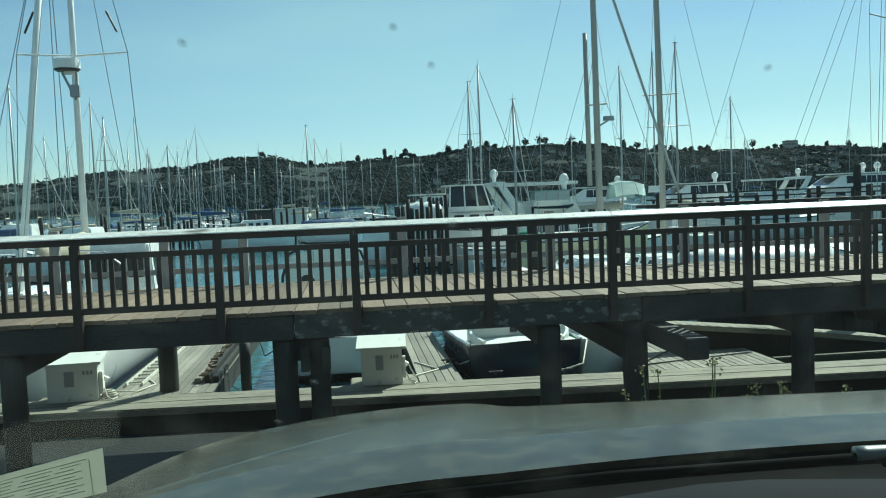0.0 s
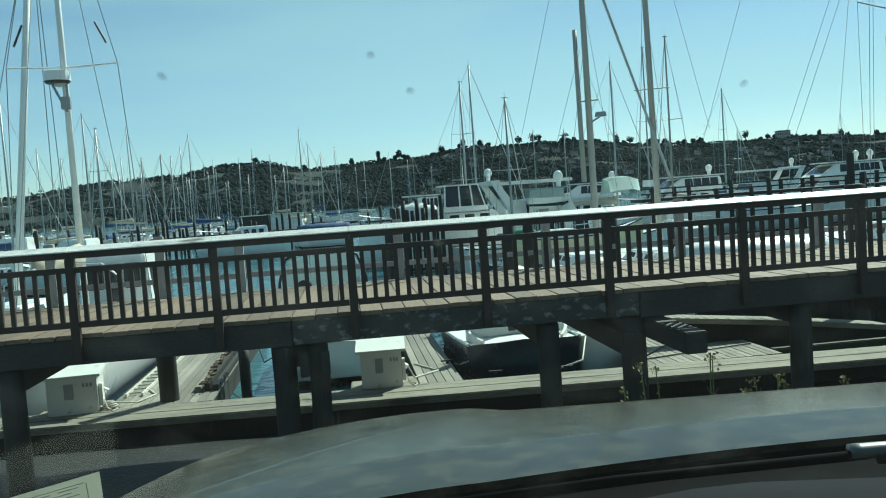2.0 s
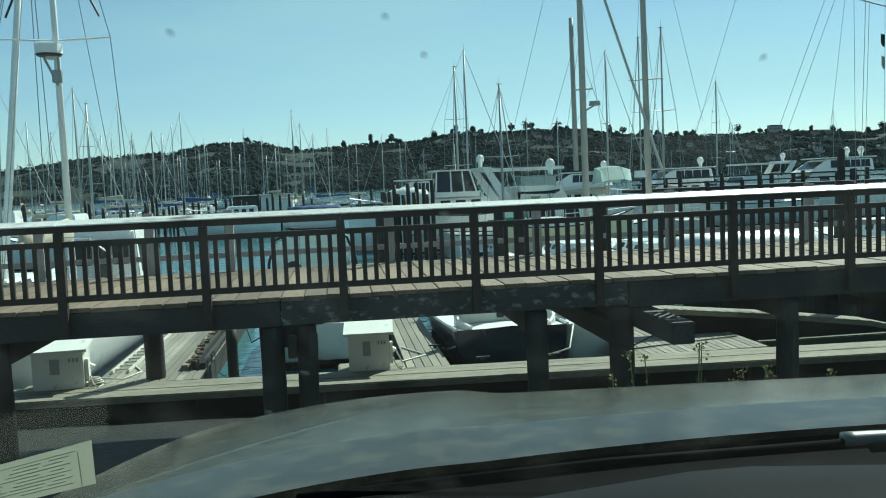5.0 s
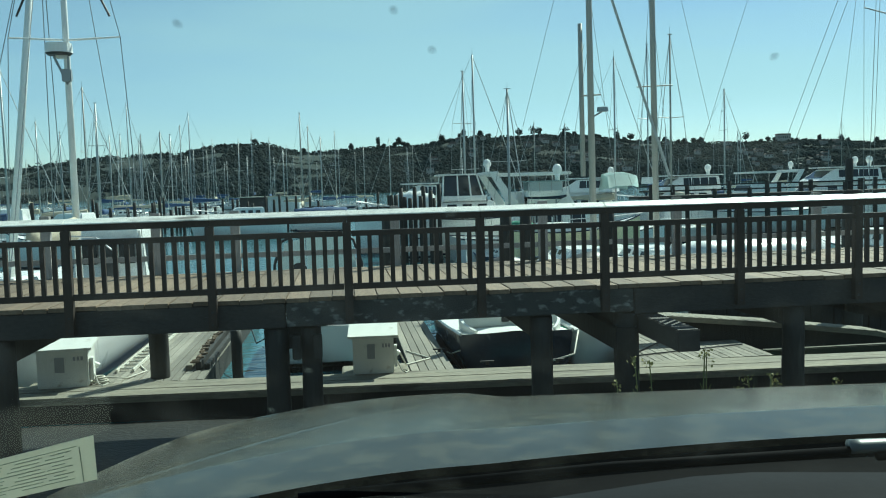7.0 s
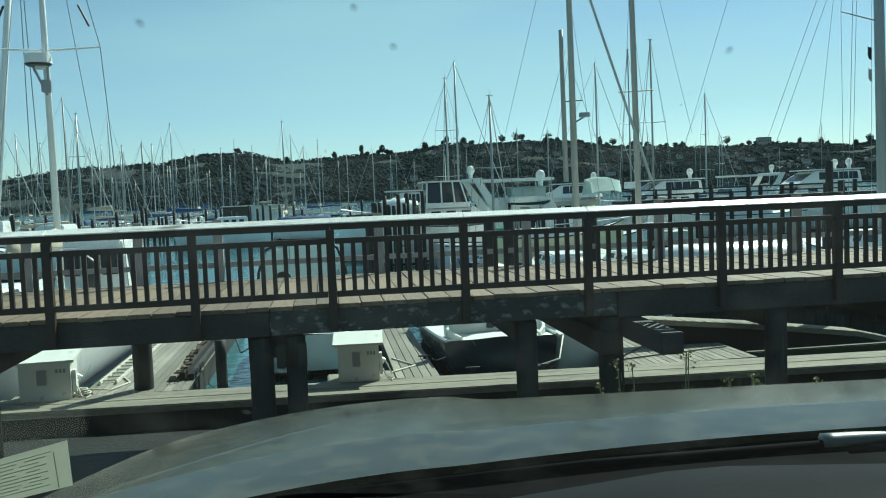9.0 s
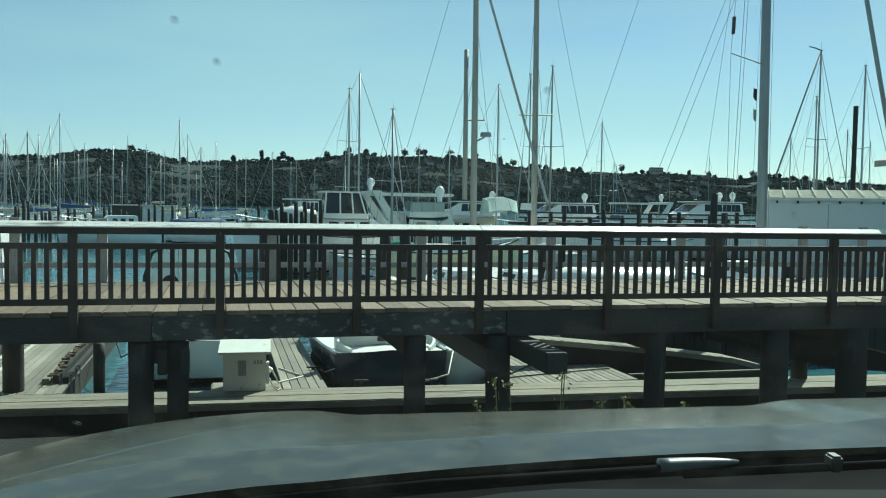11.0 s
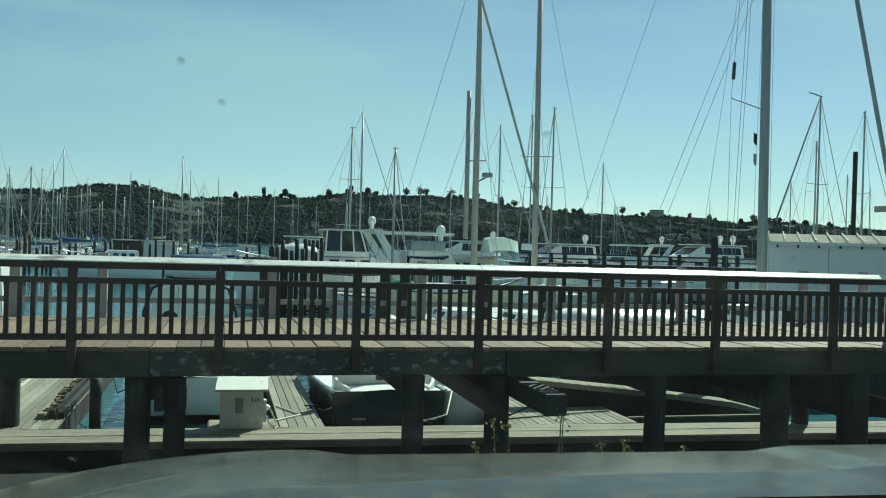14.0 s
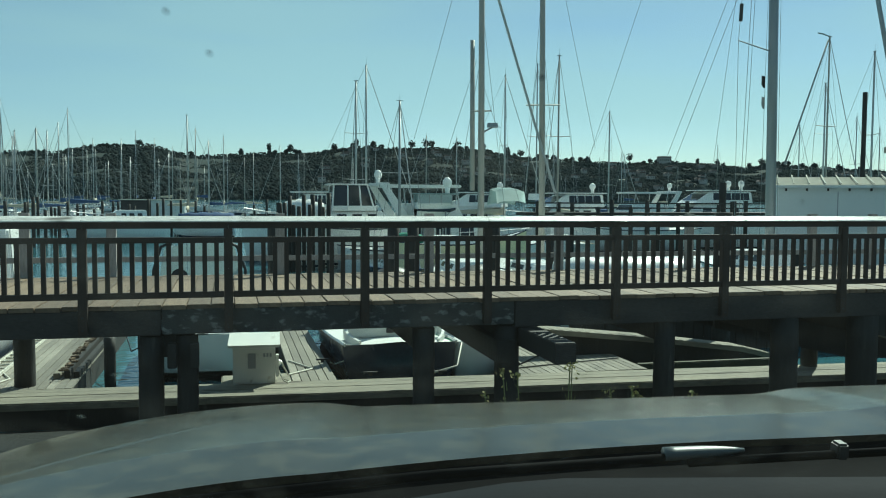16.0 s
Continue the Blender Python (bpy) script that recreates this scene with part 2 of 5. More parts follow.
def glass_material():
    """Thin windscreen: clear, faintly mirroring, with a film of dust."""
    m = bpy.data.materials.new("windscreen_glass")
    m.use_nodes = True
    n, ln = m.node_tree.nodes, m.node_tree.links
    n.remove(n["Principled BSDF"])
    clear, gloss, dust = n.new("ShaderNodeBsdfTransparent"), n.new("ShaderNodeBsdfGlossy"), n.new("ShaderNodeBsdfTranslucent")
    clear.inputs[0].default_value = (0.93, 0.97, 0.95, 1)
    gloss.inputs["Roughness"].default_value = 0.13
    dust.inputs[0].default_value = (0.5, 0.52, 0.48, 1)
    co, tex = n.new("ShaderNodeTexCoord"), n.new("ShaderNodeTexNoise")
    tex.inputs["Scale"].default_value, tex.inputs["Detail"].default_value = 14, 8
    ln.new(co.outputs["Object"], tex.inputs["Vector"])
    r = n.new("ShaderNodeMapRange")
    r.inputs["From Min"].default_value, r.inputs["From Max"].default_value = 0.5, 0.85
    r.inputs["To Min"].default_value, r.inputs["To Max"].default_value = 0.004, 0.022
    ln.new(tex.outputs["Fac"], r.inputs["Value"])
    m1, m2 = n.new("ShaderNodeMixShader"), n.new("ShaderNodeMixShader")
    m1.inputs[0].default_value = 0.04
    ln.new(clear.outputs[0], m1.inputs[1])
    ln.new(gloss.outputs[0], m1.inputs[2])
    ln.new(r.outputs[0], m2.inputs[0])
    ln.new(m1.outputs[0], m2.inputs[1])
    ln.new(dust.outputs[0], m2.inputs[2])
    ln.new(m2.outputs[0], n["Material Output"].inputs["Surface"])
    return m


M["glass"] = glass_material()


def smudge_material():
    m = bpy.data.materials.new("smudge")
    m.use_nodes = True
    n, ln = m.node_tree.nodes, m.node_tree.links
    n.remove(n["Principled BSDF"])
    clear, dust, mix = n.new("ShaderNodeBsdfTransparent"), n.new("ShaderNodeBsdfDiffuse"), n.new("ShaderNodeMixShader")
    dust.inputs[0].default_value = (0.12, 0.15, 0.16, 1)
    mix.inputs[0].default_value = 0.085
    ln.new(clear.outputs[0], mix.inputs[1])
    ln.new(dust.outputs[0], mix.inputs[2])
    ln.new(mix.outputs[0], n["Material Output"].inputs["Surface"])
    return m


M["smudge"] = smudge_material()


def speck_material():
    m = M["smudge"].copy()
    m.name = "dust_speck"
    for node in m.node_tree.nodes:
        if node.type == "BSDF_DIFFUSE":
            node.inputs[0].default_value = (0.75, 0.78, 0.75, 1)
        if node.type == "MIX_SHADER":
            node.inputs[0].default_value = 0.2
    return m


def paper_material(name, base):
    m = bpy.data.materials.new(name)
    m.use_nodes = True
    n, ln = m.node_tree.nodes, m.node_tree.links
    n.remove(n["Principled BSDF"])
    dif, thru, mix = n.new("ShaderNodeBsdfDiffuse"), n.new("ShaderNodeBsdfTranslucent"), n.new("ShaderNodeMixShader")
    tex, ramp = n.new("ShaderNodeTexNoise"), n.new("ShaderNodeMix")
    tex.inputs["Scale"].default_value = 60
    ramp.data_type = "RGBA"
    ramp.inputs["A"].default_value, ramp.inputs["B"].default_value = (*base, 1), (*(c * 0.9 for c in base), 1)
    ln.new(tex.outputs["Fac"], ramp.inputs["Factor"])
    for node in (dif, thru):
        ln.new(ramp.outputs["Result"], node.inputs[0])
    mix.inputs[0].default_value = 0.45
    ln.new(dif.outputs[0], mix.inputs[1])
    ln.new(thru.outputs[0], mix.inputs[2])
    ln.new(mix.outputs[0], n["Material Output"].inputs["Surface"])
    return m


M["clear_canvas"] = paper_material("clear_vinyl_curtain", (0.62, 0.7, 0.7))
M["speck"] = speck_material()
M["haze_spot"] = speck_material()
for haze_node in M["haze_spot"].node_tree.nodes:
    if haze_node.type == "MIX_SHADER":
        haze_node.inputs[0].default_value = 0.07
M["paper"] = paper_material("thin_paper", (0.72, 0.74, 0.66))


# ---- building helpers ----
def link_mesh(name, bm, mat, smooth=False):
    me = bpy.data.meshes.new(name)
    bmesh.ops.recalc_face_normals(bm, faces=bm.faces)
    bm.to_mesh(me)
    bm.free()
    me.materials.append(M[mat])
    if smooth:
        me.polygons.foreach_set("use_smooth", [True] * len(me.polygons))
    return new(name, me)


def part(name, bm, mat, parent, label="", smooth=False):
    ob = link_mesh(name, bm, mat, smooth)
    ob.parent = parent
    return tagged(ob, label)


def structure(name, bm, mat, label="", category="", smooth=False):
    return tagged(link_mesh(name, bm, mat, smooth), label, category, kind="structure")


def thing(name, label, category, m=None, group=""):
    ob = new(name)
    ob.empty_display_size = 0.2
    if m is not None:
        ob.matrix_basis = m
    return tagged(ob, label, category, group)


def share(name, me, parent, m):
    ob = new(name, me)
    ob.parent, ob.matrix_basis = parent, m
    return ob


def box(bm, x0, x1, y0, y1, z0, z1, bevel=0.0, m=None):
    made = bmesh.ops.create_cube(bm, size=1, matrix=Matrix.LocRotScale(((x0 + x1) / 2, (y0 + y1) / 2, (z0 + z1) / 2), None, (x1 - x0, y1 - y0, z1 - z0)))
    vs = made["verts"]
    if m is not None:
        bmesh.ops.transform(bm, matrix=m, verts=vs)
    if bevel:
        es = list({e for v in vs for e in v.link_edges})
        bmesh.ops.bevel(bm, geom=es, offset=bevel, segments=2, affect="EDGES", clamp_overlap=True)
    return bm


def tube(bm, p0, p1, r0, r1=None, n=8):
    p0, p1 = Vector(p0), Vector(p1)
    d = p1 - p0
    q = d.to_track_quat("Z", "Y").to_matrix().to_4x4()
    bmesh.ops.create_cone(bm, cap_ends=True, segments=n, radius1=r0, radius2=r0 if r1 is None else r1, depth=d.length,
                          matrix=Matrix.Translation((p0 + p1) / 2) @ q)
    return bm


def pipe(bm, points, r, n=6):
    """A bent round bar through the points."""
    rings = []
    pts = [Vector(p) for p in points]
    for i, p in enumerate(pts):
        d = (pts[min(i + 1, len(pts) - 1)] - pts[max(i - 1, 0)]).normalized()
        q = d.to_track_quat("Z", "Y")
        rings.append([bm.verts.new(p + q @ Vector((r * math.cos(a), r * math.sin(a), 0))) for a in (k * math.tau / n for k in range(n))])
    skin(bm, rings, True)
    bm.faces.new(rings[0]), bm.faces.new(rings[-1])
    return bm


def skin(bm, rings, closed=False):
    for a, b in zip(rings, rings[1:]):
        for k in range(len(a) if closed else len(a) - 1):
            j = (k + 1) % len(a)
            bm.faces.new((a[k], a[j], b[j], b[k]))


def prism(bm, outline, y0, y1):
    """An outline in x and z drawn out from y0 to y1."""
    a = [bm.verts.new((x, y0, z)) for x, z in outline]
    b = [bm.verts.new((x, y1, z)) for x, z in outline]
    skin(bm, [a, b], True)
    bm.faces.new(a), bm.faces.new(b)
    return bm


def B():
    return bmesh.new()


# ---- ground, water and hills ----
WATER, DOCK, DECK = -2.4, -1.9, 0.1
bm = B()
bmesh.ops.create_grid(bm, x_segments=1, y_segments=1, size=2500, matrix=Matrix.Translation((0, 2400, WATER)))
structure("water", bm, "water", "calm blue-green harbour water with small ripples", "water")
bm = B()
box(bm, -40, 45, -30, 3.4, -0.3, 0.0)
structure("ground", bm, "asphalt", "dark asphalt parking ground behind the seawall", "ground")
bm = B()
box(bm, -40, 45, 3.4, 3.7, -2.9, 0.06, 0.02)
structure("seawall", bm, "stone", "weathered concrete seawall at the edge of the parking ground", "wall")
# Mud sheet below the deck, its colour darkened to read as shade.
bm = B()
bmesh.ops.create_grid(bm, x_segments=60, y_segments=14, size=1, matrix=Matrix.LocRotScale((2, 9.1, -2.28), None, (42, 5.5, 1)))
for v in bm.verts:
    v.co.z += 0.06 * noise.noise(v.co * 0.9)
structure("mud_bank", bm, "mud", "mud below the boardwalk, shade put into its near-black colour", "mud", True)

RIDGE = [(-700, 60), (-565, 56), (-476, 64), (-385, 72), (-266, 77), (-200, 87), (-135, 90), (-69, 73), (-12, 73), (46, 76), (143, 80),
         (213, 90), (282, 89), (343, 92), (423, 90), (484, 82), (588, 73), (724, 71), (850, 73), (970, 66), (1015, 72), (1090, 70),
         (1220, 64), (1300, 62), (1600, 58), (2000, 50)]


def ridge(x):
    xs, zs = [p[0] for p in RIDGE], [p[1] for p in RIDGE]
    return float(np.interp(x, xs, zs))


def hill(x, y):
    """The height of the far land: from the shore at y = 1150 up to the ridge at 1500."""
    t = min(max((y - 1150) / 350, 0), 1)
    s = t ** 0.75 if y <= 1500 else 1 - 0.5 * min((y - 1500) / 300, 1)
    top = ridge(x * 1500 / max(y, 1150)) - 4
    return WATER - 1 + (top - WATER) * s + 6 * (noise.noise(Vector((x, y, 0)) * 0.012)) * min(t * 3, 1) * (1 - t * 0.7)


bm = B()
nx, ny = 150, 24
grid = [[bm.verts.new((x, y, hill(x, y))) for x in np.linspace(-1000, 2300, nx)] for y in np.linspace(1150, 1800, ny)]
skin(bm, grid)
structure("hill", bm, "land", "far wooded hillside with dry grass clearings across the bay, coloured for haze", "hill", True)


def clump(verts, faces, c, r, rng):
    """A small uneven crown of leaves."""
    base = len(verts)
    for k in range(7):
        a = k * math.tau / 6
        q = rng.uniform(0.7, 1.25)
        verts.append((c[0], c[1], c[2] + r * rng.uniform(0.7, 1.1)) if k == 6 else (c[0] + r * q * math.cos(a), c[1] + r * q * math.sin(a), c[2] + r * rng.uniform(-0.1, 0.45)))
    for k in range(6):
        verts.append((c[0] + r * 0.7 * math.cos(k * math.tau / 6), c[1] + r * 0.7 * math.sin(k * math.tau / 6), c[2] - r * 0.6))
    for k in range(6):
        j = (k + 1) % 6
        faces.append((base + k, base + j, base + 6))
        faces.append((base + 7 + k, base + 7 + j, base + j, base + k))


rng = random.Random(5)
vs, fs = [], []
for _ in range(98000):
    y = 1152 + 350 * rng.random() ** 1.05
    x = rng.uniform(-0.42, 1.05) * y
    cover = noise.noise(Vector((x, y * 1.4, 3)) * 0.011) + 0.5 * noise.noise(Vector((x, y * 1.4, 9)) * 0.035)
    up = (y - 1150) / 350
    bare = -0.42 if x > 40 else ((-0.14 if up > 0.62 else -0.38) if x > -330 else -0.02)
    if cover < bare + rng.uniform(-0.14, 0.14):
        continue
    r = (0.75 + 1.35 * rng.random() + 2.2 * rng.random() ** 6) * (0.75 if cover < bare + 0.2 else 1.0) * (1 + 0.7 * noise.noise(Vector((x, y, 20)) * 0.013))
    clump(vs, fs, (x, y, hill(x, y) + r * rng.uniform(0.1, 0.8)), r, rng)
for k in range(1500):
    x = -640 + k * 1.52 + rng.uniform(-1, 1)
    tall = 0.5 + 0.5 * noise.noise(Vector((x * 0.03, 7, 0)))
    if x > -200 or rng.random() < 0.2:
        for _ in range(rng.choice((1, 1, 2, 3))):
            clump(vs, fs, (x + rng.uniform(-2, 2), 1490 + rng.uniform(-6, 4), hill(x, 1490) + rng.uniform(0.2, 1.5 + 6 * tall)), rng.uniform(1.0, 2.2), rng)
me = bpy.data.meshes.new("woods")
me.from_pydata(vs, [], fs)
me.polygons.foreach_set("use_smooth", [True] * len(me.polygons))
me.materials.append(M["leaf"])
tagged(new("woods", me), "evergreen woods covering the far hillside, distance haze put into their colour", "woods", kind="stuff")


# ---- boardwalk ----
X0, X1, YN, YF = -9.0, 17.0, 11.035, 15.0
near_posts = [-6.7, -5.0, -3.31, -1.62, 0.05, 1.73, 3.35, 5.18, 6.83, 8.76, 10.5, 12.2, 13.9, 15.6]
boardwalk = thing("boardwalk", "timber boardwalk bridge with brown planks on dark piles", "boardwalk")
boardwalk["kind"] = "structure"
bm = B()
box(bm, X0, -0.75, YN - 0.083, YN + 0.06, -0.27, 0.04, 0.012)
part("edge_beam", bm, "beam", boardwalk)
bm = B()
box(bm, -0.74, 3.75, YN - 0.083, YN + 0.06, -0.26, 0.045, 0.012)
part("edge_beam", bm, "peel", boardwalk, "beam with peeling grey-white paint")
bm = B()
box(bm, 3.76, X1, YN - 0.083, YN + 0.06, -0.3, 0.04, 0.012)
part("edge_beam", bm, "beam", boardwalk)
bm = B()
box(bm, X0, X1, YF - 0.1, YF + 0.05, -0.27, 0.04, 0.012)
part("edge_beam", bm, "beam", boardwalk)
for y in (12.2, 13.5):
    bm = B()
    box(bm, X0, X1, y - 0.08, y + 0.08, -0.24, 0.04)
    part("joist", bm, "beam", boardwalk)
for x in (-4.2, -0.65, 2.55, 3.75, 6.05, 7.97, 9.35):
    bm = B()
    box(bm, x - 0.15, x + 0.15, YN + 0.1, YF + 0.2, -0.57, -0.29, 0.015)
    part("cap_beam", bm, "pile", boardwalk)
bm = B()
box(bm, 3.83, 4.1, 9.65, YN + 0.6, -0.57, -0.31, 0.012)
part("cap_beam", bm, "beam", boardwalk, "dark square timber end jutting out below the deck")


plank = None
for k in range(int((X1 - X0) / 0.285)):
    x = X0 + (k + 0.5) * 0.285
    if plank is None:
        bm = B()
        box(bm, -0.138, 0.138, YN - 0.084, YF + 0.1, 0.046, DECK, 0.006)
        plank = part("plank", bm, "plank", boardwalk)
        plank.location = (x, 0, 0)
    else:
        share("plank", plank.data, boardwalk, pose(x, 0.02 * math.sin(k * 5.1), 0.004 * math.sin(k * 2.3)))


def pile(bm, x, y, r, top, bottom, n=14, seed=0):
    g = random.Random(seed)
    rings = []
    for k in range(7):
        z = bottom + (top - bottom) * k / 6
        rings.append([bm.verts.new((x + r * (1 + g.uniform(-0.04, 0.04)) * math.cos(a), y + r * (1 + g.uniform(-0.04, 0.04)) * math.sin(a), z)) for a in (j * math.tau / n for j in range(n))])
    skin(bm, rings, True)
    bm.faces.new(rings[-1])


for i, (x, r) in enumerate([(-4.2, 0.15), (-0.88, 0.155), (-0.45, 0.13), (2.55, 0.145), (3.7, 0.165), (6.05, 0.145), (7.99, 0.2), (9.33, 0.225)]):
    bm = B()
    pile(bm, x, YN + 0.1, r, -0.3, -2.9, seed=i)
    part("pile", bm, "pile", boardwalk, smooth=True)
for i, x in enumerate((-8.2, 14.6)):
    bm = B()
    pile(bm, x, YF - 0.3, 0.15, -0.3, -3.0, seed=i + 20)
    part("pile", bm, "pile", boardwalk, smooth=True)


for x in (-0.62, -0.36):
    bm = B()
    box(bm, x - 0.055, x + 0.055, YN - 0.2, YN - 0.06, -0.66, -0.36, 0.012)
    part("pile_cleat", bm, "pile", boardwalk, "short dark block bolted to a pile")


def railing(name, label, posts, y, mat, capmat, balusters, cap_z):
    r = thing(name, label, "railing")
    r["kind"] = "structure"
    pm = B()
    box(pm, -0.052, 0.052, -0.05, 0.05, -0.33, 0.929, 0.006)
    post_me = link_mesh("post", pm, mat)
    first, bolt = True, None
    for x in posts:
        ob = post_me if first else new("post", post_me.data)
        ob.parent, ob.location, first = r, (x, y, DECK), False
        for z in (-0.02, -0.17):
            if bolt is None:
                bm = B()
                tube(bm, (0, -0.062, 0), (0, -0.048, 0), 0.016, 0.013, 8)
                bolt = part("bolt", bm, "dark", r)
                bolt.location = (x, y, z)
            else:
                share("bolt", bolt.data, r, pose(x, y, z))
    bal = None
    for a, b in zip(posts, posts[1:]):
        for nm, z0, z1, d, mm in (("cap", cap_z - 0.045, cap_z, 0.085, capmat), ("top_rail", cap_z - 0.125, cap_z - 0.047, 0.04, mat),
                                  ("sub_rail", 0.855, 0.925, 0.032, mat), ("bottom_rail", 0.19, 0.265, 0.032, mat)):
            bm = B()
            end = 0.001 if nm in ("cap", "top_rail") else 0.054
            if nm == "cap":
                vq = [bm.verts.new((x, y + q, z)) for x in (a + end, b - end) for q, z in ((-0.085, z0), (0.085, z0), (0.085, z1 + 0.02), (0.03, z1 + 0.025), (-0.085, z0 + 0.012))]
                skin(bm, [vq[:5], vq[5:]], True)
                bm.faces.new(vq[:5]), bm.faces.new(vq[5:])
                bmesh.ops.bevel(bm, geom=bm.edges[:], offset=0.005, segments=2, affect="EDGES", clamp_overlap=True)
            else:
                box(bm, a + end, b - end, y - d, y + d, z0, z1, 0.005)
            part(nm, bm, mm, r)
        if balusters:
            n = max(3, round((b - a) / 0.138) - 1)
            for k in range(n):
                x = a + (b - a) * (k + 1) / (n + 1)
                if bal is None:
                    bm = B()
                    box(bm, -0.027, 0.027, -0.02, 0.02, 0, 0.588)
                    bal = part("baluster", bm, mat, r)
                    bal.location = (x, y, 0.266)
                else:
                    share("baluster", bal.data, r, pose(x, y, 0.266))
    return r


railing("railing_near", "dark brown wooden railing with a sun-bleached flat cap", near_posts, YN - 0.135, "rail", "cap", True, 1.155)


def far_railing():
    r = thing("railing_far", "weathered grey wooden railing along the water side of the boardwalk", "railing")
    r["kind"] = "structure"
    posts = [-6.2, -4.86, -3.1, -1.8, 0.9, 3.5, 5.95, 8.6, 11.3, 12.7, 15.2]
    for x in posts:
        bm = B()
        box(bm, x - 0.075, x + 0.075, YF - 0.06, YF + 0.06, DECK, 1.14, 0.006)
        part("post", bm, "rail_grey", r)
    for z0, z1 in ((0.33, 0.42), (0.98, 1.07)):
        bm = B()
        box(bm, posts[0], posts[-1], YF + 0.062, YF + 0.1, z0, z1, 0.005)
        part("rail", bm, "rail_grey", r)
    return r


M["rail_grey"] = material("grey_rail_wood", (0.33, 0.31, 0.29), 0.8, vary=0.3, scale=2, fine=30, stretch=(1, 1, 0.2), bump=0.3)
far_railing()

hut = thing("kiosk", "shallow pale grey board kiosk with a sloping roof on the boardwalk", "kiosk", pose(10.46, 11.5, DECK))
hut["kind"] = "structure"
for k in range(9):
    bm = B()
    box(bm, k * 0.2, k * 0.2 + 0.194, 0, 0.03, 0, 2.12 + 0.05 * k, 0.004)
    part("wall_board", bm, "shed", hut)
bm = B()
box(bm, 0.005, 1.79, 0.031, 0.35, 0, 2.1)
part("wall", bm, "shed", hut)
bm = B()
prism(bm, [(-0.16, 2.07), (2.0, 2.62), (2.0, 2.72), (-0.16, 2.17)], -0.15, 0.45)
part("roof", bm, "shed_roof", hut)
bm = B()
box(bm, 0.06, 0.3, -0.012, 0.0, 0.95, 1.4, 0.003)
part("notice", bm, "mast_grey", hut, "grey notice plate")
for k in range(4):
    bm = B()
    box(bm, 0.09, 0.27 - 0.03 * (k % 2), -0.016, -0.012, 1.02 + 0.09 * k, 1.05 + 0.09 * k)
    part("print_bar", bm, "dark", hut)

# ---- docks ----
main_dock = thing("dock", "sun-bleached grey floating dock walkway with a light edge board", "dock", pose(0, 0, 0))
main_dock["kind"] = "structure"
lean = pose(0, 0, 0, 0, 0, -3.2)


def on_dock(x, y):
    return lean @ Vector((x, y, 0))


bm = B()
box(bm, -14, 18, 14.9, 15.72, DOCK - 0.5, DOCK - 0.03, 0.02, lean)
part("float", bm, "pile", main_dock)
bm = B()
box(bm, -14, 18, 14.62, 14.88, DOCK - 0.11, DOCK + 0.015, 0.02, lean)
part("edge_board", bm, "dock_edge", main_dock)
for k in range(3):
    bm = B()
    box(bm, -14, 18, 14.9 + k * 0.285, 15.17 + k * 0.285, DOCK - 0.028, DOCK + 0.004 * (k % 2), 0.006, lean)
    part("board", bm, "dock_edge", main_dock)


for x0, x1 in ((-0.1, 1.14), (-5.7, -4.52)):
    bm = B()
    box(bm, x0, x1, 15.55, 16.5, DOCK - 0.4, DOCK - 0.006, 0.02)
    part("box_landing", bm, "dock_edge", main_dock)


def plank_dock(name, label, x0, x1, y0, y1, along_y, width=0.14):
    d = thing(name, label, "dock")
    d["kind"] = "structure"
    bm = B()
    box(bm, x0 + 0.04, x1 - 0.04, y0 + 0.04, y1 - 0.04, DOCK - 0.5, DOCK - 0.045)
    part("float", bm, "pile", d)
    first = None
    lo, hi = (x0, x1) if along_y else (y0, y1)
    n = int((hi - lo) / width)
    w = (hi - lo) / n
    for k in range(n):
        p = lo + (k + 0.5) * w
        if first is None:
            bm = B()
            h = (w - 0.013) / 2
            box(bm, *((-h, h, y0, y1) if along_y else (x0, x1, -h, h)), -0.04, 0, 0.004)
            first = part("plank", bm, "dock", d)
            ob = first
        else:
            ob = share("plank", first.data, d, Matrix())
        ob.location = (p, 0, DOCK + 0.002 * math.sin(k * 3.7)) if along_y else (0, p, DOCK + 0.002 * math.sin(k * 3.7))
    return d


plank_dock("finger_dock", "grey planked finger dock between two berths", -4.5, -2.6, 15.95, 27, True)
plank_dock("finger_dock", "narrow grey planked finger dock beside a white dock box", 1.15, 1.95, 15.65, 27, True)
plank_dock("finger_dock", "wide grey planked dock with worn boards", 5.4, 8.0, 15.4, 21, True)

# ---- boats ----
FAR_MASTS = [(-21.7, 60, 10.0), (-24.6, 75, 7.8), (-27.3, 90, 8.0), (-19.4, 70, 9.9), (-18.5, 70, 8.7), (-20.1, 80, 6.9), (-20.7, 95, 7.9), (-18.7, 95, 8.2), (-17.7, 95, 7.9), (-20.2, 120, 6.7), (-18.6, 115, 7.2), (-16.2, 110, 6.9), (-15.1, 120, 5.9), (-9.6, 130, 6.7), (-8.3, 130, 7.5), (-4.0, 92, 9.6), (-3.0, 140, 10.0), (-0.7, 140, 10.8), (-0.2, 150, 8.6), (2.6, 150, 8.0), (3.8, 140, 8.4), (6.8, 120, 8.4), (7.7, 100, 6.2), (13.5, 130, 6.7)]
MID_MASTS = [(8.6, 60, 9.4), (9.0, 58, 10.2), (7.8, 40, 5.9), (15.8, 70, 6.5), (21.0, 80, 7.1), (20.0, 62, 10.5), (25.4, 70, 12.7), (21.5, 55, 10.9), (30.2, 66, 8.5), (42.7, 90, 6.6)]
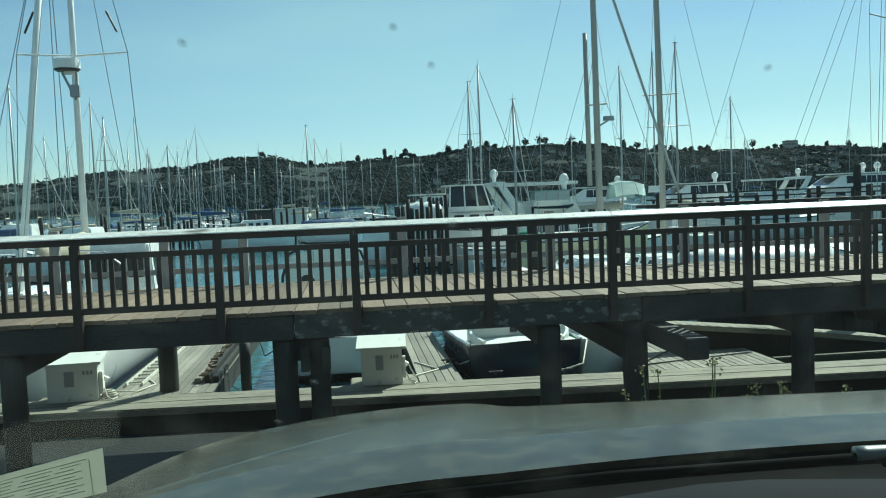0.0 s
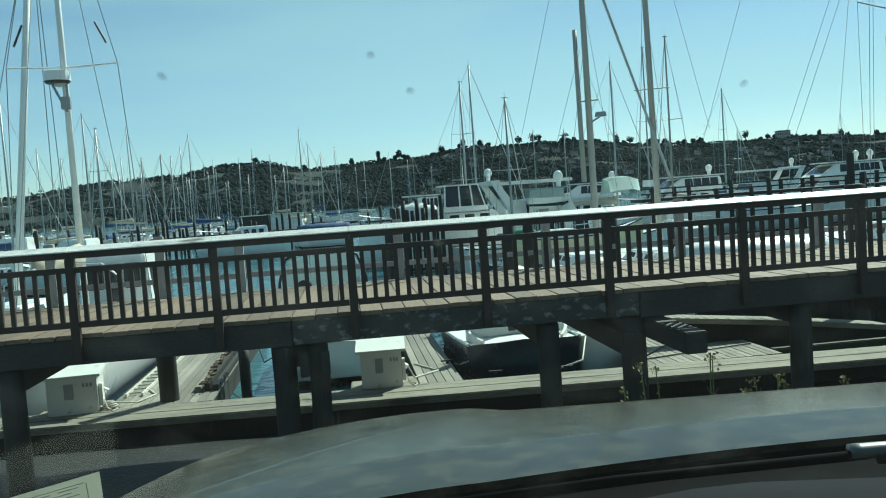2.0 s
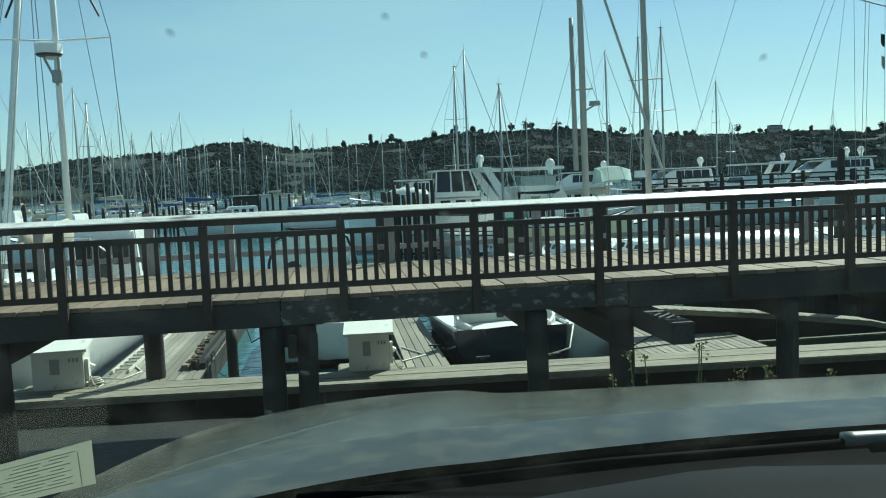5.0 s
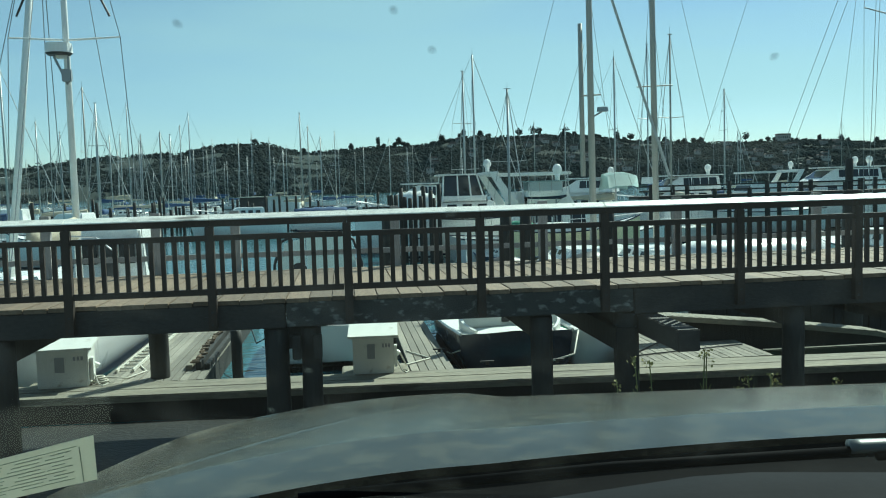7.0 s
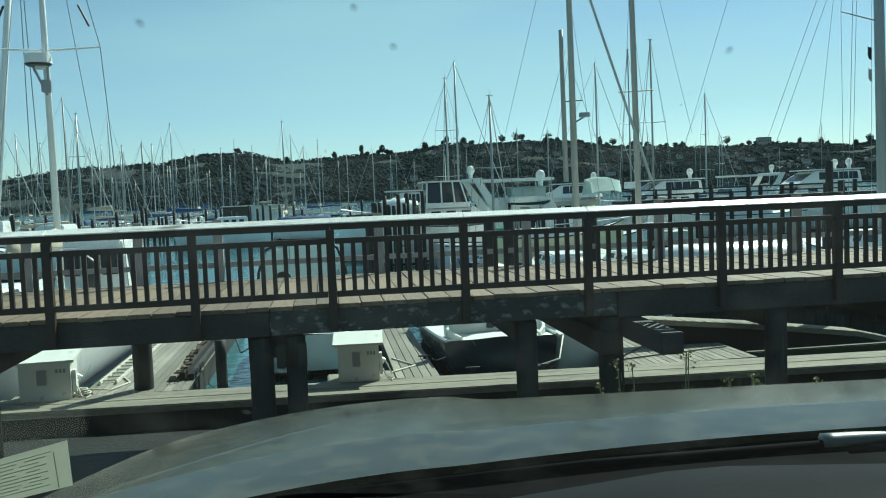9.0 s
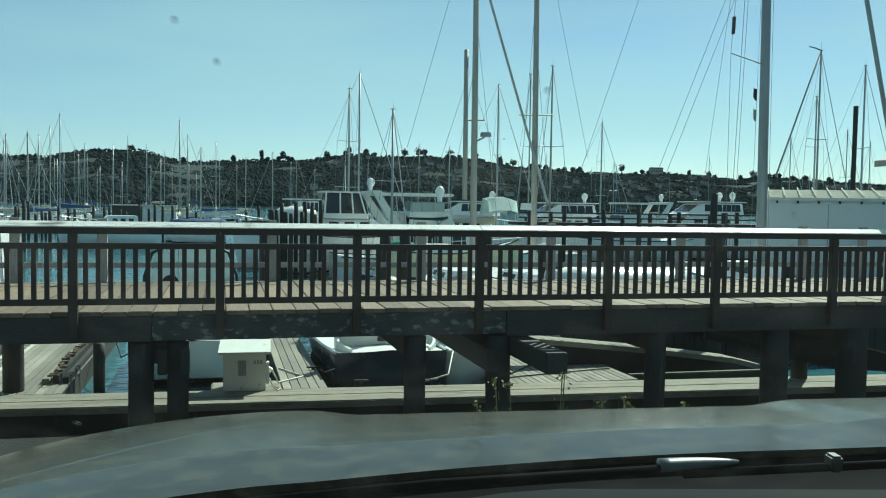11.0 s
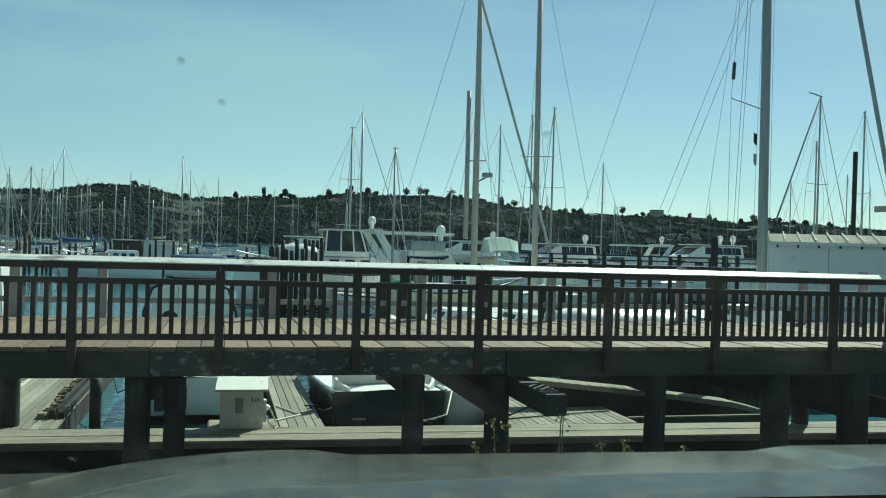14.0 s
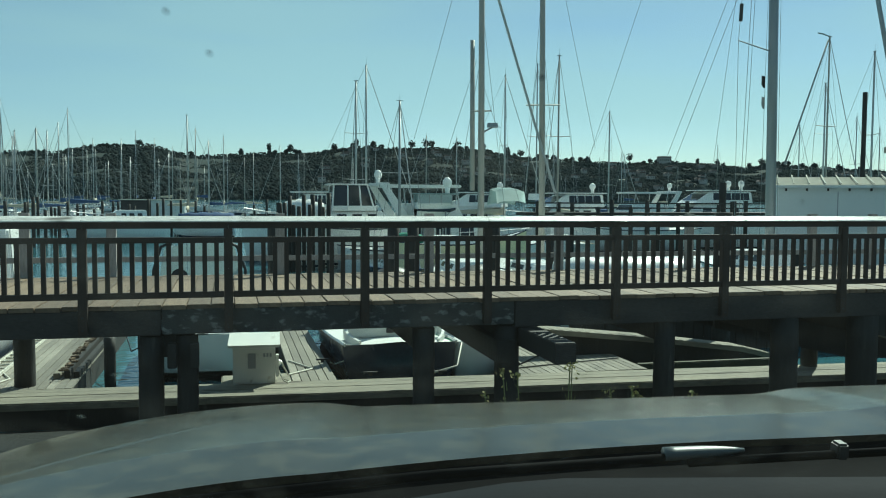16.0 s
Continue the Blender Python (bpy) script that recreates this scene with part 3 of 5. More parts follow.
RIGHT_MASTS = [(58.1, 80, 9.2), (38.4, 50, 12.1), (44.3, 58, 10.3), (41.9, 50, 11.3), (69.1, 85, 10.8), (80.7, 95, 10.5), (-15.8, 80, 7.0), (-17.9, 82, 6.9)]


def hull_rings(bm, L, W, free, stern=0.8, n=14, draft=0.35, flare=0.08):
    """A hull from the stern at y = 0 to the bow at y = L, waterline at z = 0. Returns the sheer line, port and starboard."""
    rings = []
    for i in range(n + 1):
        t = i / n
        half = W / 2 * min(1, stern + (1 - stern) * t * 2.4) * max(0.012, 1 - max(0, (t - 0.45) / 0.55) ** 2.1)
        top = free * (0.86 + 0.1 * (1 - 2 * t) ** 2 + 0.24 * t ** 3)
        y = L * t + (0.0 if t < 1 else 0.0)
        low = half * (0.86 - 0.25 * t)
        pts = [(-half, y, top), (-half * (1 - flare * 0.5), y, top * 0.55), (-low, y - 0.3 * t * t, 0.02), (-low * 0.55, y - 0.55 * t * t, -draft * 0.7), (0, y - 0.8 * t * t, -draft),
               (low * 0.55, y - 0.55 * t * t, -draft * 0.7), (low, y - 0.3 * t * t, 0.02), (half * (1 - flare * 0.5), y, top * 0.55), (half, y, top)]
        rings.append([bm.verts.new(p) for p in pts])
    skin(bm, rings)
    bm.faces.new(rings[0])
    return [(r[0].co.copy(), r[-1].co.copy()) for r in rings]


def hull_parts(boat, L, W, free, mat, stripe=None, deck="white", stern=0.8):
    bm = B()
    sheer = hull_rings(bm, L, W, free, stern)
    part("hull", bm, mat, boat, smooth=True)
    bm = B()
    hull_rings(bm, L * 1.001, W * 0.945, 0.2, stern)
    part("boot_stripe", bm, "navy" if mat != "navy" else "red_lead", boat, smooth=True)
    bm = B()
    a = [[bm.verts.new(p + Vector((0.02, 0, -0.03))), bm.verts.new((p + q) / 2 + Vector((0, 0, 0.03))), bm.verts.new(q + Vector((-0.02, 0, -0.03)))] for p, q in sheer]
    skin(bm, a)
    part("deck", bm, deck, boat)
    for side in (0, 1):
        bm = B()
        pipe(bm, [s[side] for s in sheer], 0.035, 5)
        part("rub_rail", bm, stripe or deck, boat)
    return sheer


def cabin(boat, x, y0, y1, w, z0, h, mat="white", taper=0.8, windows=3, rake=0.5, big=False):
    """A coach roof with raked front, rounded top and side windows."""
    bm = B()
    low = [(-w / 2, y0), (w / 2, y0), (w / 2, y1), (-w / 2, y1)]
    up = [(-w / 2 * taper, y0 + 0.1), (w / 2 * taper, y0 + 0.1), (w / 2 * taper, y1 - rake), (-w / 2 * taper, y1 - rake)]
    a = [bm.verts.new((x + p, q, z0)) for p, q in low]
    b = [bm.verts.new((x + p, q, z0 + h)) for p, q in up]
    skin(bm, [a, b], True)
    bm.faces.new(b)
    bmesh.ops.bevel(bm, geom=bm.edges[:], offset=min(0.06, h * 0.15), segments=2, affect="EDGES", clamp_overlap=True)
    body = part("cabin", bm, mat, boat)
    for side in (-1, 1):
        for k in range(windows):
            t0, t1 = ((k + 0.015) / windows, (k + 0.985) / windows) if big else ((k + 0.18) / windows, (k + 0.86) / windows)
            g0, g1 = (0.34, 0.9) if big else (0.38, 0.8)
            ya, yb = y0 + 0.3 + (y1 - rake - y0 - 0.5) * t0, y0 + 0.3 + (y1 - rake - y0 - 0.5) * t1
            bm = B()
            xs = [side * (w / 2 * (1 - (1 - taper) * f)) for f in (g0, g1)]
            vsx = [bm.verts.new((x + xs[i] + side * d, yy, z0 + h * f)) for d in (-0.01, 0.012) for i, yy, f in ((0, ya, g0), (0, yb, g0), (1, yb - 0.03, g1), (1, ya + 0.03, g1))]
            bm.faces.new(vsx[:4]), bm.faces.new(vsx[4:])
            skin(bm, [vsx[:4], vsx[4:]], True)
            part("window", bm, "window", body)
    bm = B()
    f0, f1 = 0.3, 0.85
    vsx = []
    for d in (-0.01, 0.014):
        for sx, f in ((-1, f0), (1, f0), (1, f1), (-1, f1)):
            vsx.append(bm.verts.new((x + sx * w / 2 * (0.88 - (1 - taper) * f), y1 - rake * f + d, z0 + h * f)))
    bm.faces.new(vsx[:4]), bm.faces.new(vsx[4:])
    skin(bm, [vsx[:4], vsx[4:]], True)
    part("windscreen", bm, "window", body)
    return body


def rig(boat, x, y, z0, top, r, mat, spread=(0.55,), beam=2.6, L0=0, L1=8, boom=3.2, cover="blue", wires=True, wire_r=0.014, furl=True, foot=0.46):
    """Mast, boom with its sail cover, spreaders and stays."""
    bm = B()
    tube(bm, (x, y, z0), (x, y, top), r, r * 0.72, 10)
    mast = part("mast", bm, mat, boat, smooth=True)
    bm = B()
    tube(bm, (x, y, top), (x, y, top + 0.5), 0.012, 0.006, 5)
    box(bm, x - 0.16, x + 0.16, y - 0.02, y + 0.02, top, top + 0.04)
    part("masthead", bm, "wire", mast)
    if boom:
        bm = B()
        tube(bm, (x, y - 0.1, z0 + 1.3), (x, y - boom, z0 + 1.35), 0.06, 0.05, 8)
        part("boom", bm, mat, boat, smooth=True)
        bm = B()
        rings = []
        for k in range(7):
            t = k / 6
            c, rr = Vector((x, y - 0.12 - (boom - 0.25) * t, z0 + 1.5 - 0.05 * t)), 0.22 - 0.11 * t
            rings.append([bm.verts.new(c + Vector((rr * 0.7 * math.cos(q), 0, rr * 1.3 * math.sin(q)))) for q in (j * math.tau / 8 for j in range(8))])
        skin(bm, rings, True)
        bm.faces.new(rings[0]), bm.faces.new(rings[-1])
        part("sail_cover", bm, cover, boat, smooth=True)
    h = top - z0
    tips = []
    for s in spread:
        z = z0 + h * s
        for side in (-1, 1):
            bm = B()
            w = beam * 0.36 * (1.1 - s * 0.5)
            tube(bm, (x, y, z), (x + side * w, y - 0.1, z + 0.05), 0.03, 0.02, 6)
            part("spreader", bm, mat, mast)
            tips.append((side, x + side * w, z + 0.05))
    if wires:
        for side in (-1, 1):
            mine = [(q, z) for sd, q, z in tips if sd == side]
            bm = B()
            pipe(bm, [(x + side * beam * foot, y - 0.1, z0 - 0.2)] + [(q, y - 0.1, z) for q, z in mine] + [(x, y, top - 0.15)], wire_r, 4)
            part("shroud", bm, "wire", boat)
        bm = B()
        tube(bm, (x, L1 - 0.15, z0 - 0.1), (x, y + 0.05, top - 0.2), (0.032 if furl else wire_r), (0.022 if furl else wire_r), 6)
        part("forestay", bm, "mast" if furl else "wire", boat)
        bm = B()
        tube(bm, (x, L0 + 0.1, z0 - 0.2), (x, y - 0.05, top - 0.05), wire_r, None, 4)
        part("backstay", bm, "wire", boat)
    return mast


def sailboat(label, L, W, free, top, hull="white", cover="blue", mast="mast", r=0.075, spread=(0.55,), wire_r=0.014, group="moored sailboats"):
    b = thing("sailboat", label, "sailboat", None, group)
    hull_parts(b, L, W, free, hull, cover if cover != "white" else "navy", stern=0.7)
    cabin(b, 0, L * 0.34, L * 0.66, W * 0.52, free * 0.92, 0.42, windows=3)
    rig(b, 0, L * 0.56, free * 0.92 + 0.4, top, r, mast, spread, W, 0, L, L * 0.38, cover, wire_r=wire_r)
    for side in (-1, 1):
        bm = B()
        pts = [(side * W * 0.40, L * t, free * (0.95 + 0.2 * t ** 3) + 0.6) for t in (0.02, 0.25, 0.5, 0.7)]
        pipe(bm, pts, 0.012, 4)
        for p in pts:
            tube(bm, p, (p[0], p[1], p[2] - 0.62), 0.014, None, 4)
        part("guard_rail", bm, "steel", b)
    bm = B()
    pipe(bm, [(-W * 0.3, L * 0.78, free * 1.6), (-W * 0.12, L * 0.97, free * 1.75), (W * 0.12, L * 0.97, free * 1.75), (W * 0.3, L * 0.78, free * 1.6)], 0.015, 4)
    part("bow_rail", bm, "steel", b)
    return b


def place(ob, x, y, heading, scale_z=1.0):
    return pose(x, y, WATER, 0, 0, heading) @ Matrix.Diagonal((1, 1, scale_z, 1))


PROTO_TOP = 13.0
protos = []
for lab, hullm, cov, mst, r in (("white sailboat with a blue sail cover and bare aluminium mast", "white", "blue", "mast", 0.082),
                                ("white sailboat with a tan sail cover and bare mast", "white", "tan", "mast", 0.08),
                                ("dark blue sailboat with a grey mast and blue cover", "navy", "blue", "mast_grey", 0.07),
                                ("white sailboat with a pale canvas cover and tan mast", "white", "tan", "mast_tan", 0.075)):
    protos.append(sailboat(lab, 9.5, 2.9, 1.05, PROTO_TOP, hullm, cov, mst, r, (0.36, 0.66) if r > 0.08 else (0.55,), 0.011))
used = set()
rng = random.Random(11)


def berth(k, x, y, top, heading):
    """A moored sailboat whose mast stands at x, y and reaches the height top."""
    s = (top - WATER) / PROTO_TOP
    off = Matrix.Rotation(radians(heading), 4, "Z") @ Vector((0, 9.5 * 0.56, 0))
    m = place(None, x - off.x, y - off.y, heading, s)
    if k in used:
        return copy_thing(protos[k], m @ Matrix.Diagonal((1, 1, 1 / protos[k].scale.z, 1)))
    used.add(k)
    protos[k].matrix_basis = m
    return protos[k]


for i, (x, y, top) in enumerate(FAR_MASTS + MID_MASTS + RIGHT_MASTS):
    s = 1.0
    if top < 9.5 and y > 65:
        s = min(2.2, (9.5 - 1.42) / (top - 1.42))
    made = berth(i % 4, x * s, y * s, 1.42 + (top - 1.42) * s, rng.choice((0, 180, 90, -90)) + rng.uniform(-3, 3))
    if abs(x - 38.4) < 0.05:
        inv = made.matrix_basis.inverted()
        bm = B()
        tube(bm, inv @ Vector((35.0, 49.6, 3.7)), inv @ Vector((38.3, 50, 11.9)), 0.06, 0.05, 8)
        part("furled_headsail", bm, "mast_grey", made, smooth=True)
        bm = B()
        pipe(bm, [inv @ Vector(p) for p in ((38.4, 50, 12.1), (37.9, 50, 12.25), (37.5, 50, 12.3))], 0.04, 6)
        part("wind_vane", bm, "wire", made)
for i in range(58):
    y = rng.uniform(110, 300)
    x = y * (rng.uniform(-0.42, -0.02) if i < 38 else rng.uniform(-0.05, 1.0))
    berth(i % 4, x, y, rng.uniform(8.5, 15.5), rng.choice((0, 180, 90, -90)) + rng.uniform(-3, 3))


def dome(boat, x, y, z, r):
    bm = B()
    tube(bm, (x, y, z - r * 2.2), (x, y, z - r * 0.5), r * 0.5, r * 0.6, 10)
    bmesh.ops.create_uvsphere(bm, u_segments=14, v_segments=10, radius=r, matrix=Matrix.Translation((x, y, z)) @ Matrix.Diagonal((1, 1, 1.15, 1)))
    part("radar_dome", bm, "white", boat, smooth=True)


def motor_yacht(label, m, L, W, free, cab_h=1.3, fly=True, arch=True, hullm="white", canvas="dark", domes=1, hardtop=True, enclosure=False):
    b = thing("motor_yacht", label, "motor yacht", m)
    hull_parts(b, L, W, free, hullm, "navy", stern=0.92)
    cabin(b, 0, L * 0.22, L * 0.72, W * 0.8, free * 0.9, cab_h, windows=3, rake=1.6)
    top = free * 0.9 + cab_h
    if fly:
        cabin(b, 0, L * 0.24, L * 0.5, W * 0.66, top - 0.02, 0.7, windows=0, rake=0.4, taper=0.9)
    if enclosure:
        cabin(b, 0, L * 0.16, L * 0.62, W * 0.74, top - 0.02, 0.95, windows=4, rake=1.5, taper=0.9, big=True)
        bm = B()
        box(bm, -W * 0.37, W * 0.37, L * 0.14, L * 0.54, top + 0.99, top + 1.07, 0.03)
        part("hardtop", bm, "white", b)
        for k in range(domes):
            dome(b, (k - (domes - 1) / 2) * 0.8, L * (0.2 + 0.06 * k), top + 1.55, 0.24)
    if arch:
        bm = B()
        for side in (-1, 1):
            x = side * W * 0.36
            prism(bm, [(0.15, 0), (0.62, 0), (-0.42, 1.5), (-0.72, 1.5)], -0.08, 0.08)
            bmesh.ops.transform(bm, matrix=Matrix.Translation((x, L * 0.2, top)) @ Matrix.Rotation(radians(90), 4, "Z"), verts=bm.verts[-8:])
        box(bm, -W * 0.38, W * 0.38, L * 0.2 - 0.75, L * 0.2 - 0.32, top + 1.45, top + 1.58, 0.03)
        part("radar_arch", bm, "white", b)
        for k in range(domes):
            dome(b, (k - (domes - 1) / 2) * 0.9, L * 0.2 - 0.55, top + 1.95, 0.18)
    if hardtop:
        bm = B()
        box(bm, -W * 0.36, W * 0.36, L * 0.16, L * 0.48, top + 1.38, top + 1.5, 0.05)
        part("hardtop", bm, "white", b)
        for side in (-1, 1):
            for y in (0.24, 0.47):
                bm = B()
                tube(bm, (side * W * 0.32, L * y, top + 0.6), (side * W * 0.34, L * (y - 0.01), top + 1.4), 0.025, None, 6)
                part("stanchion", bm, "steel", b)
    bm = B()
    pts = [(W * 0.44 * (1 - max(0, (t - 0.55) / 0.45) ** 2), L * t, free * (0.95 + 0.26 * t ** 3) + 0.65) for t in (0.45, 0.6, 0.75, 0.88, 0.98)]
    for side in (-1, 1):
        q = [(p[0] * side, p[1], p[2]) for p in pts]
        pipe(bm, q, 0.018, 4)
        for p in q:
            tube(bm, p, (p[0], p[1], p[2] - 0.7), 0.014, None, 4)
    part("bow_rail", bm, "steel", b)
    return b


# Yachts behind the boardwalk, side on
motor_yacht("white flybridge motor yacht with a swept radar arch and hardtop", pose(4.9 * 1.17, 38 * 1.17, 1.42 - 3.82 * 1.17, 0, 0, -88) @ Matrix.Diagonal((1.17, 1.17, 1.17, 1)), 10.5, 3.6, 1.7, 1.35)
motor_yacht("cream-hulled trawler yacht with dark windows", pose(7.3, 38.4, WATER, 0, 0, -90), 6.2, 2.1, 1.95, 0.35, False, False, "cream", hardtop=False)
motor_yacht("white motor cruiser with tinted windows and twin domes", pose(41.2, 61, WATER, 0, 0, 88), 11, 4, 2.3, 1.4, False, False, domes=2, hardtop=False, enclosure=True)
motor_yacht("white sport yacht with a raked arch and one dome", pose(33, 58, WATER, 0, 0, 92), 11, 3.8, 1.8, 1.2, True, True, domes=1)
motor_yacht("white yacht with a dark canvas flybridge enclosure", pose(29.5, 63, WATER, 0, 0, 90), 10, 4, 2.0, 1.4, False, False, domes=1, hardtop=False, enclosure=True)
motor_yacht("white cabin cruiser with a pale hardtop", pose(21.5, 62, WATER, 0, 0, 60), 9, 3.6, 2.0, 1.4, False, False, hardtop=False, enclosure=True)
motor_yacht("white cabin cruiser moored among sailboats", pose(-12.5, 50, WATER, 0, 0, 85), 6, 3.2, 1.7, 1.5, False, False, hardtop=False)
motor_yacht("white cabin cruiser with a grey roof", pose(-21, 66, WATER, 0, 0, 95), 7, 3.2, 1.9, 1.5, False, False, hardtop=False)
motor_yacht("small white cruiser with tinted windows", pose(-5, 78, WATER, 0, 0, 100), 8, 3.0, 1.6, 1.2, False, False, hardtop=False)
motor_yacht("white motor cruiser with a hardtop", pose(7.2, 53, WATER, 0, 0, 80), 6.5, 3.0, 2.1, 1.2, False, False, hardtop=False, enclosure=True, domes=0)


def covered(name, label, m, L, W, H, mat):
    """A boat under a sagging cover over its ridge pole."""
    b = thing(name, label, "boat", m)
    hull_parts(b, L, W, 1.3, "white", "navy")
    bm = B()
    rings = []
    for i in range(13):
        t = i / 12
        w = W / 2 * (1.02 - max(0, (t - 0.5) / 0.5) ** 2 * 0.75)
        h = H * (0.92 + 0.08 * math.sin(t * math.pi)) + 0.05 * math.sin(i * 2.1)
        rings.append([bm.verts.new((w * math.cos(a) * 1.0, L * t, 1.15 + h * math.sin(a) ** 0.5)) for a in np.linspace(0, math.pi, 11)])
    skin(bm, rings)
    bm.faces.new(rings[0]), bm.faces.new(rings[-1])
    part("cover", bm, mat, b, smooth=True)
    return b


covered("covered_boat", "long boat under a white fitted cover", pose(12.8, 22.4, WATER, 0, 0, 92), 4.1, 2.0, 1.1, "white")
covered("covered_boat", "small boat under a white sail cover near pilings", pose(5.05, 47.5, WATER, 0, 0, 90), 2.3, 1.5, 2.55, "white")
bundle = B()
bmesh.ops.create_icosphere(bundle, subdivisions=3, radius=1, matrix=Matrix.LocRotScale((0, 0, 0.15), None, (0.75, 0.4, 0.33)))
for v in bundle.verts:
    v.co += v.normal * 0.05 * noise.noise(v.co * 6)
bundle = tagged(link_mesh("canvas_bundle", bundle, "green", True), "green canvas bundle on the cream boat's after deck", "canvas")
bundle.location = (7.9, 38.4, -0.62)
covered("covered_boat", "boat under a dark blue canvas cover", pose(0.5, 84, WATER, 0, 0, 92), 5, 2.2, 1.2, "blue")

cruiser = thing("pilothouse_cruiser", "white pilothouse cruiser with large dark windows", "motor yacht", pose(4.5, 49.5, WATER, 0, 0, -90))
hull_parts(cruiser, 7.5, 3.0, 2.3, "white", "navy", stern=0.92)
cabin(cruiser, 0, 0.9, 4.6, 2.5, 2.2, 0.85, windows=3, rake=0.6)
cabin(cruiser, 0, 1.1, 3.7, 2.3, 3.04, 1.45, "window", windows=0, rake=0.5, taper=0.86)
for side in (-1, 1):
    for y, lean_y in ((1.12, 0.1), (2.0, 0.0), (2.75, -0.1), (3.5, -0.4)):
        bm = B()
        tube(bm, (side * 1.16, y, 3.05), (side * 1.0, y + lean_y, 4.5), 0.05, 0.045, 6)
        part("window_pillar", bm, "white", cruiser)
    bm = B()
    box(bm, side * 1.13 - 0.04, side * 1.13 + 0.04, 1.1, 3.6, 3.05, 3.35, 0.02)
    part("window_sill", bm, "white", cruiser)
bm = B()
box(bm, -1.15, 1.15, 0.9, 3.4, 4.5, 4.58, 0.03)
part("roof", bm, "white", cruiser)
bm = B()
tube(bm, (-1.2, 2.6, 4.5), (-1.2, 2.6, 6.1), 0.025, 0.015, 6)
part("aerial", bm, "mast_white", cruiser)
tender = thing("tender", "white yacht tender under a clear-sided boat canopy", "dinghy", pose(9.1, 42.6, 0.68, 0, 0, -90))
hull_parts(tender, 2.1, 1.2, 0.5, "white", "white", stern=0.85)
for side in (-1, 1):
    bm = B()
    box(bm, side * 0.56 - 0.006, side * 0.56 + 0.006, 0.05, 1.75, 0.46, 0.9, 0.004)
    part("curtain", bm, "clear_canvas", tender, "clear vinyl curtain")
    for y in (0.05, 0.6, 1.2, 1.75):
        bm = B()
        tube(bm, (side * 0.58, y, 0.4), (side * 0.58, y, 0.92), 0.02, None, 6)
        part("stanchion", bm, "steel", tender)
bm = B()
box(bm, -0.64, 0.64, -0.05, 2.15, 0.91, 0.96, 0.02)
part("canopy_rim", bm, "teal_canvas", tender, "pale teal canopy rim")
dome(tender, 0, 1.65, 1.5, 0.24)
for side in (-1, 1):
    for y in (0.4, 1.5):
        bm = B()
        tube(bm, (side * 0.3, y, -1.8), (side * 0.3, y, 0.1), 0.04, None, 6)
        part("cradle_leg", bm, "mast_grey", tender)

# Ketch with two white masts
ketch = thing("ketch", "large white ketch with white masts and a radar", "sailboat", pose(-6.4, 16.9, WATER))
hull_parts(ketch, 11.5, 3.5, 1.2, "white", "navy", stern=0.75)
cabin(ketch, 0, 2.4, 6.2, 1.9, 1.1, 0.6)
pilot = cabin(ketch, 0.3, 6.6, 8.7, 2.0, 1.15, 1.85, windows=2)
for x0, x1, z0, z1 in ((-0.42, 0.05, 2.1, 2.75), (0.14, 0.5, 1.3, 2.75), (0.6, 1.0, 2.1, 2.75)):
    bm = B()
    box(bm, x0, x1, 6.5, 6.72, z0, z1, 0.02)
    part("window", bm, "window", pilot)
for k in range(2):
    bm = B()
    pipe(bm, [(-1.2 + 2.6 * k, 3.0, 1.2), (-1.15 + 2.5 * k, 3.2, 2.6), (-0.6 + 1.5 * k, 3.3, 2.95), (0.1 + 0.1 * k, 3.3, 3.0)], 0.02, 6)
    part("dodger_frame", bm, "steel", ketch)
bm = B()
box(bm, -1.3, 1.3, 1.2, 1.35, 1.1, 1.75, 0.04)
part("coaming", bm, "tan", ketch)
rig(ketch, 0, 5.1, 1.6, 13.5, 0.085, "mast_white", (0.505,), 4.2, 0.2, 11.3, 3.4, "tan", wire_r=0.01, furl=False, foot=0.385)
bm = B()
tube(bm, (-0.13, 4.95, 7.28), (-0.13, 4.95, 7.5), 0.31, 0.3, 20)
box(bm, -0.2, 0.05, 4.9, 5.1, 7.16, 7.28)
part("radar", bm, "white", ketch, "white radar on a mast bracket")
bm = B()
tube(bm, (-0.13, 4.95, 7.23), (-0.13, 4.95, 7.285), 0.26, 0.31, 20)
part("radar_base", bm, "dark", ketch)
bm = B()
tube(bm, (0.02, 5.0, 6.55), (-0.25, 4.95, 7.2), 0.03, None, 6)
tube(bm, (0.05, 5.0, 6.6), (0.08, 4.92, 7.2), 0.03, None, 6)
box(bm, -0.08, 0.14, 4.85, 5.0, 6.6, 6.9, 0.02)
part("radar_bracket", bm, "mast_grey", ketch)
for x0, x1 in ((-0.95, -1.12), (0.95, 1.12)):
    bm = B()
    tube(bm, (x1 * 0.95, 5.0, 8.15), (x0 * 0.88, 5.0, 8.65), 0.028, None, 6)
    part("flag_roll", bm, "dark", ketch)
yawl = thing("yawl", "white sailboat with a tall white raked mast", "sailboat", pose(-10.43, 24.0, WATER))
hull_parts(yawl, 10, 3.0, 1.1, "white", "navy", stern=0.75)
cabin(yawl, 0, 3.0, 6.6, 1.7, 1.0, 0.5)
bm = B()
tube(bm, (0.25, 4.0, 1.4), (1.75, 4.0, 13.6), 0.125, 0.09, 12)
part("mast", bm, "mast_white", yawl, smooth=True)
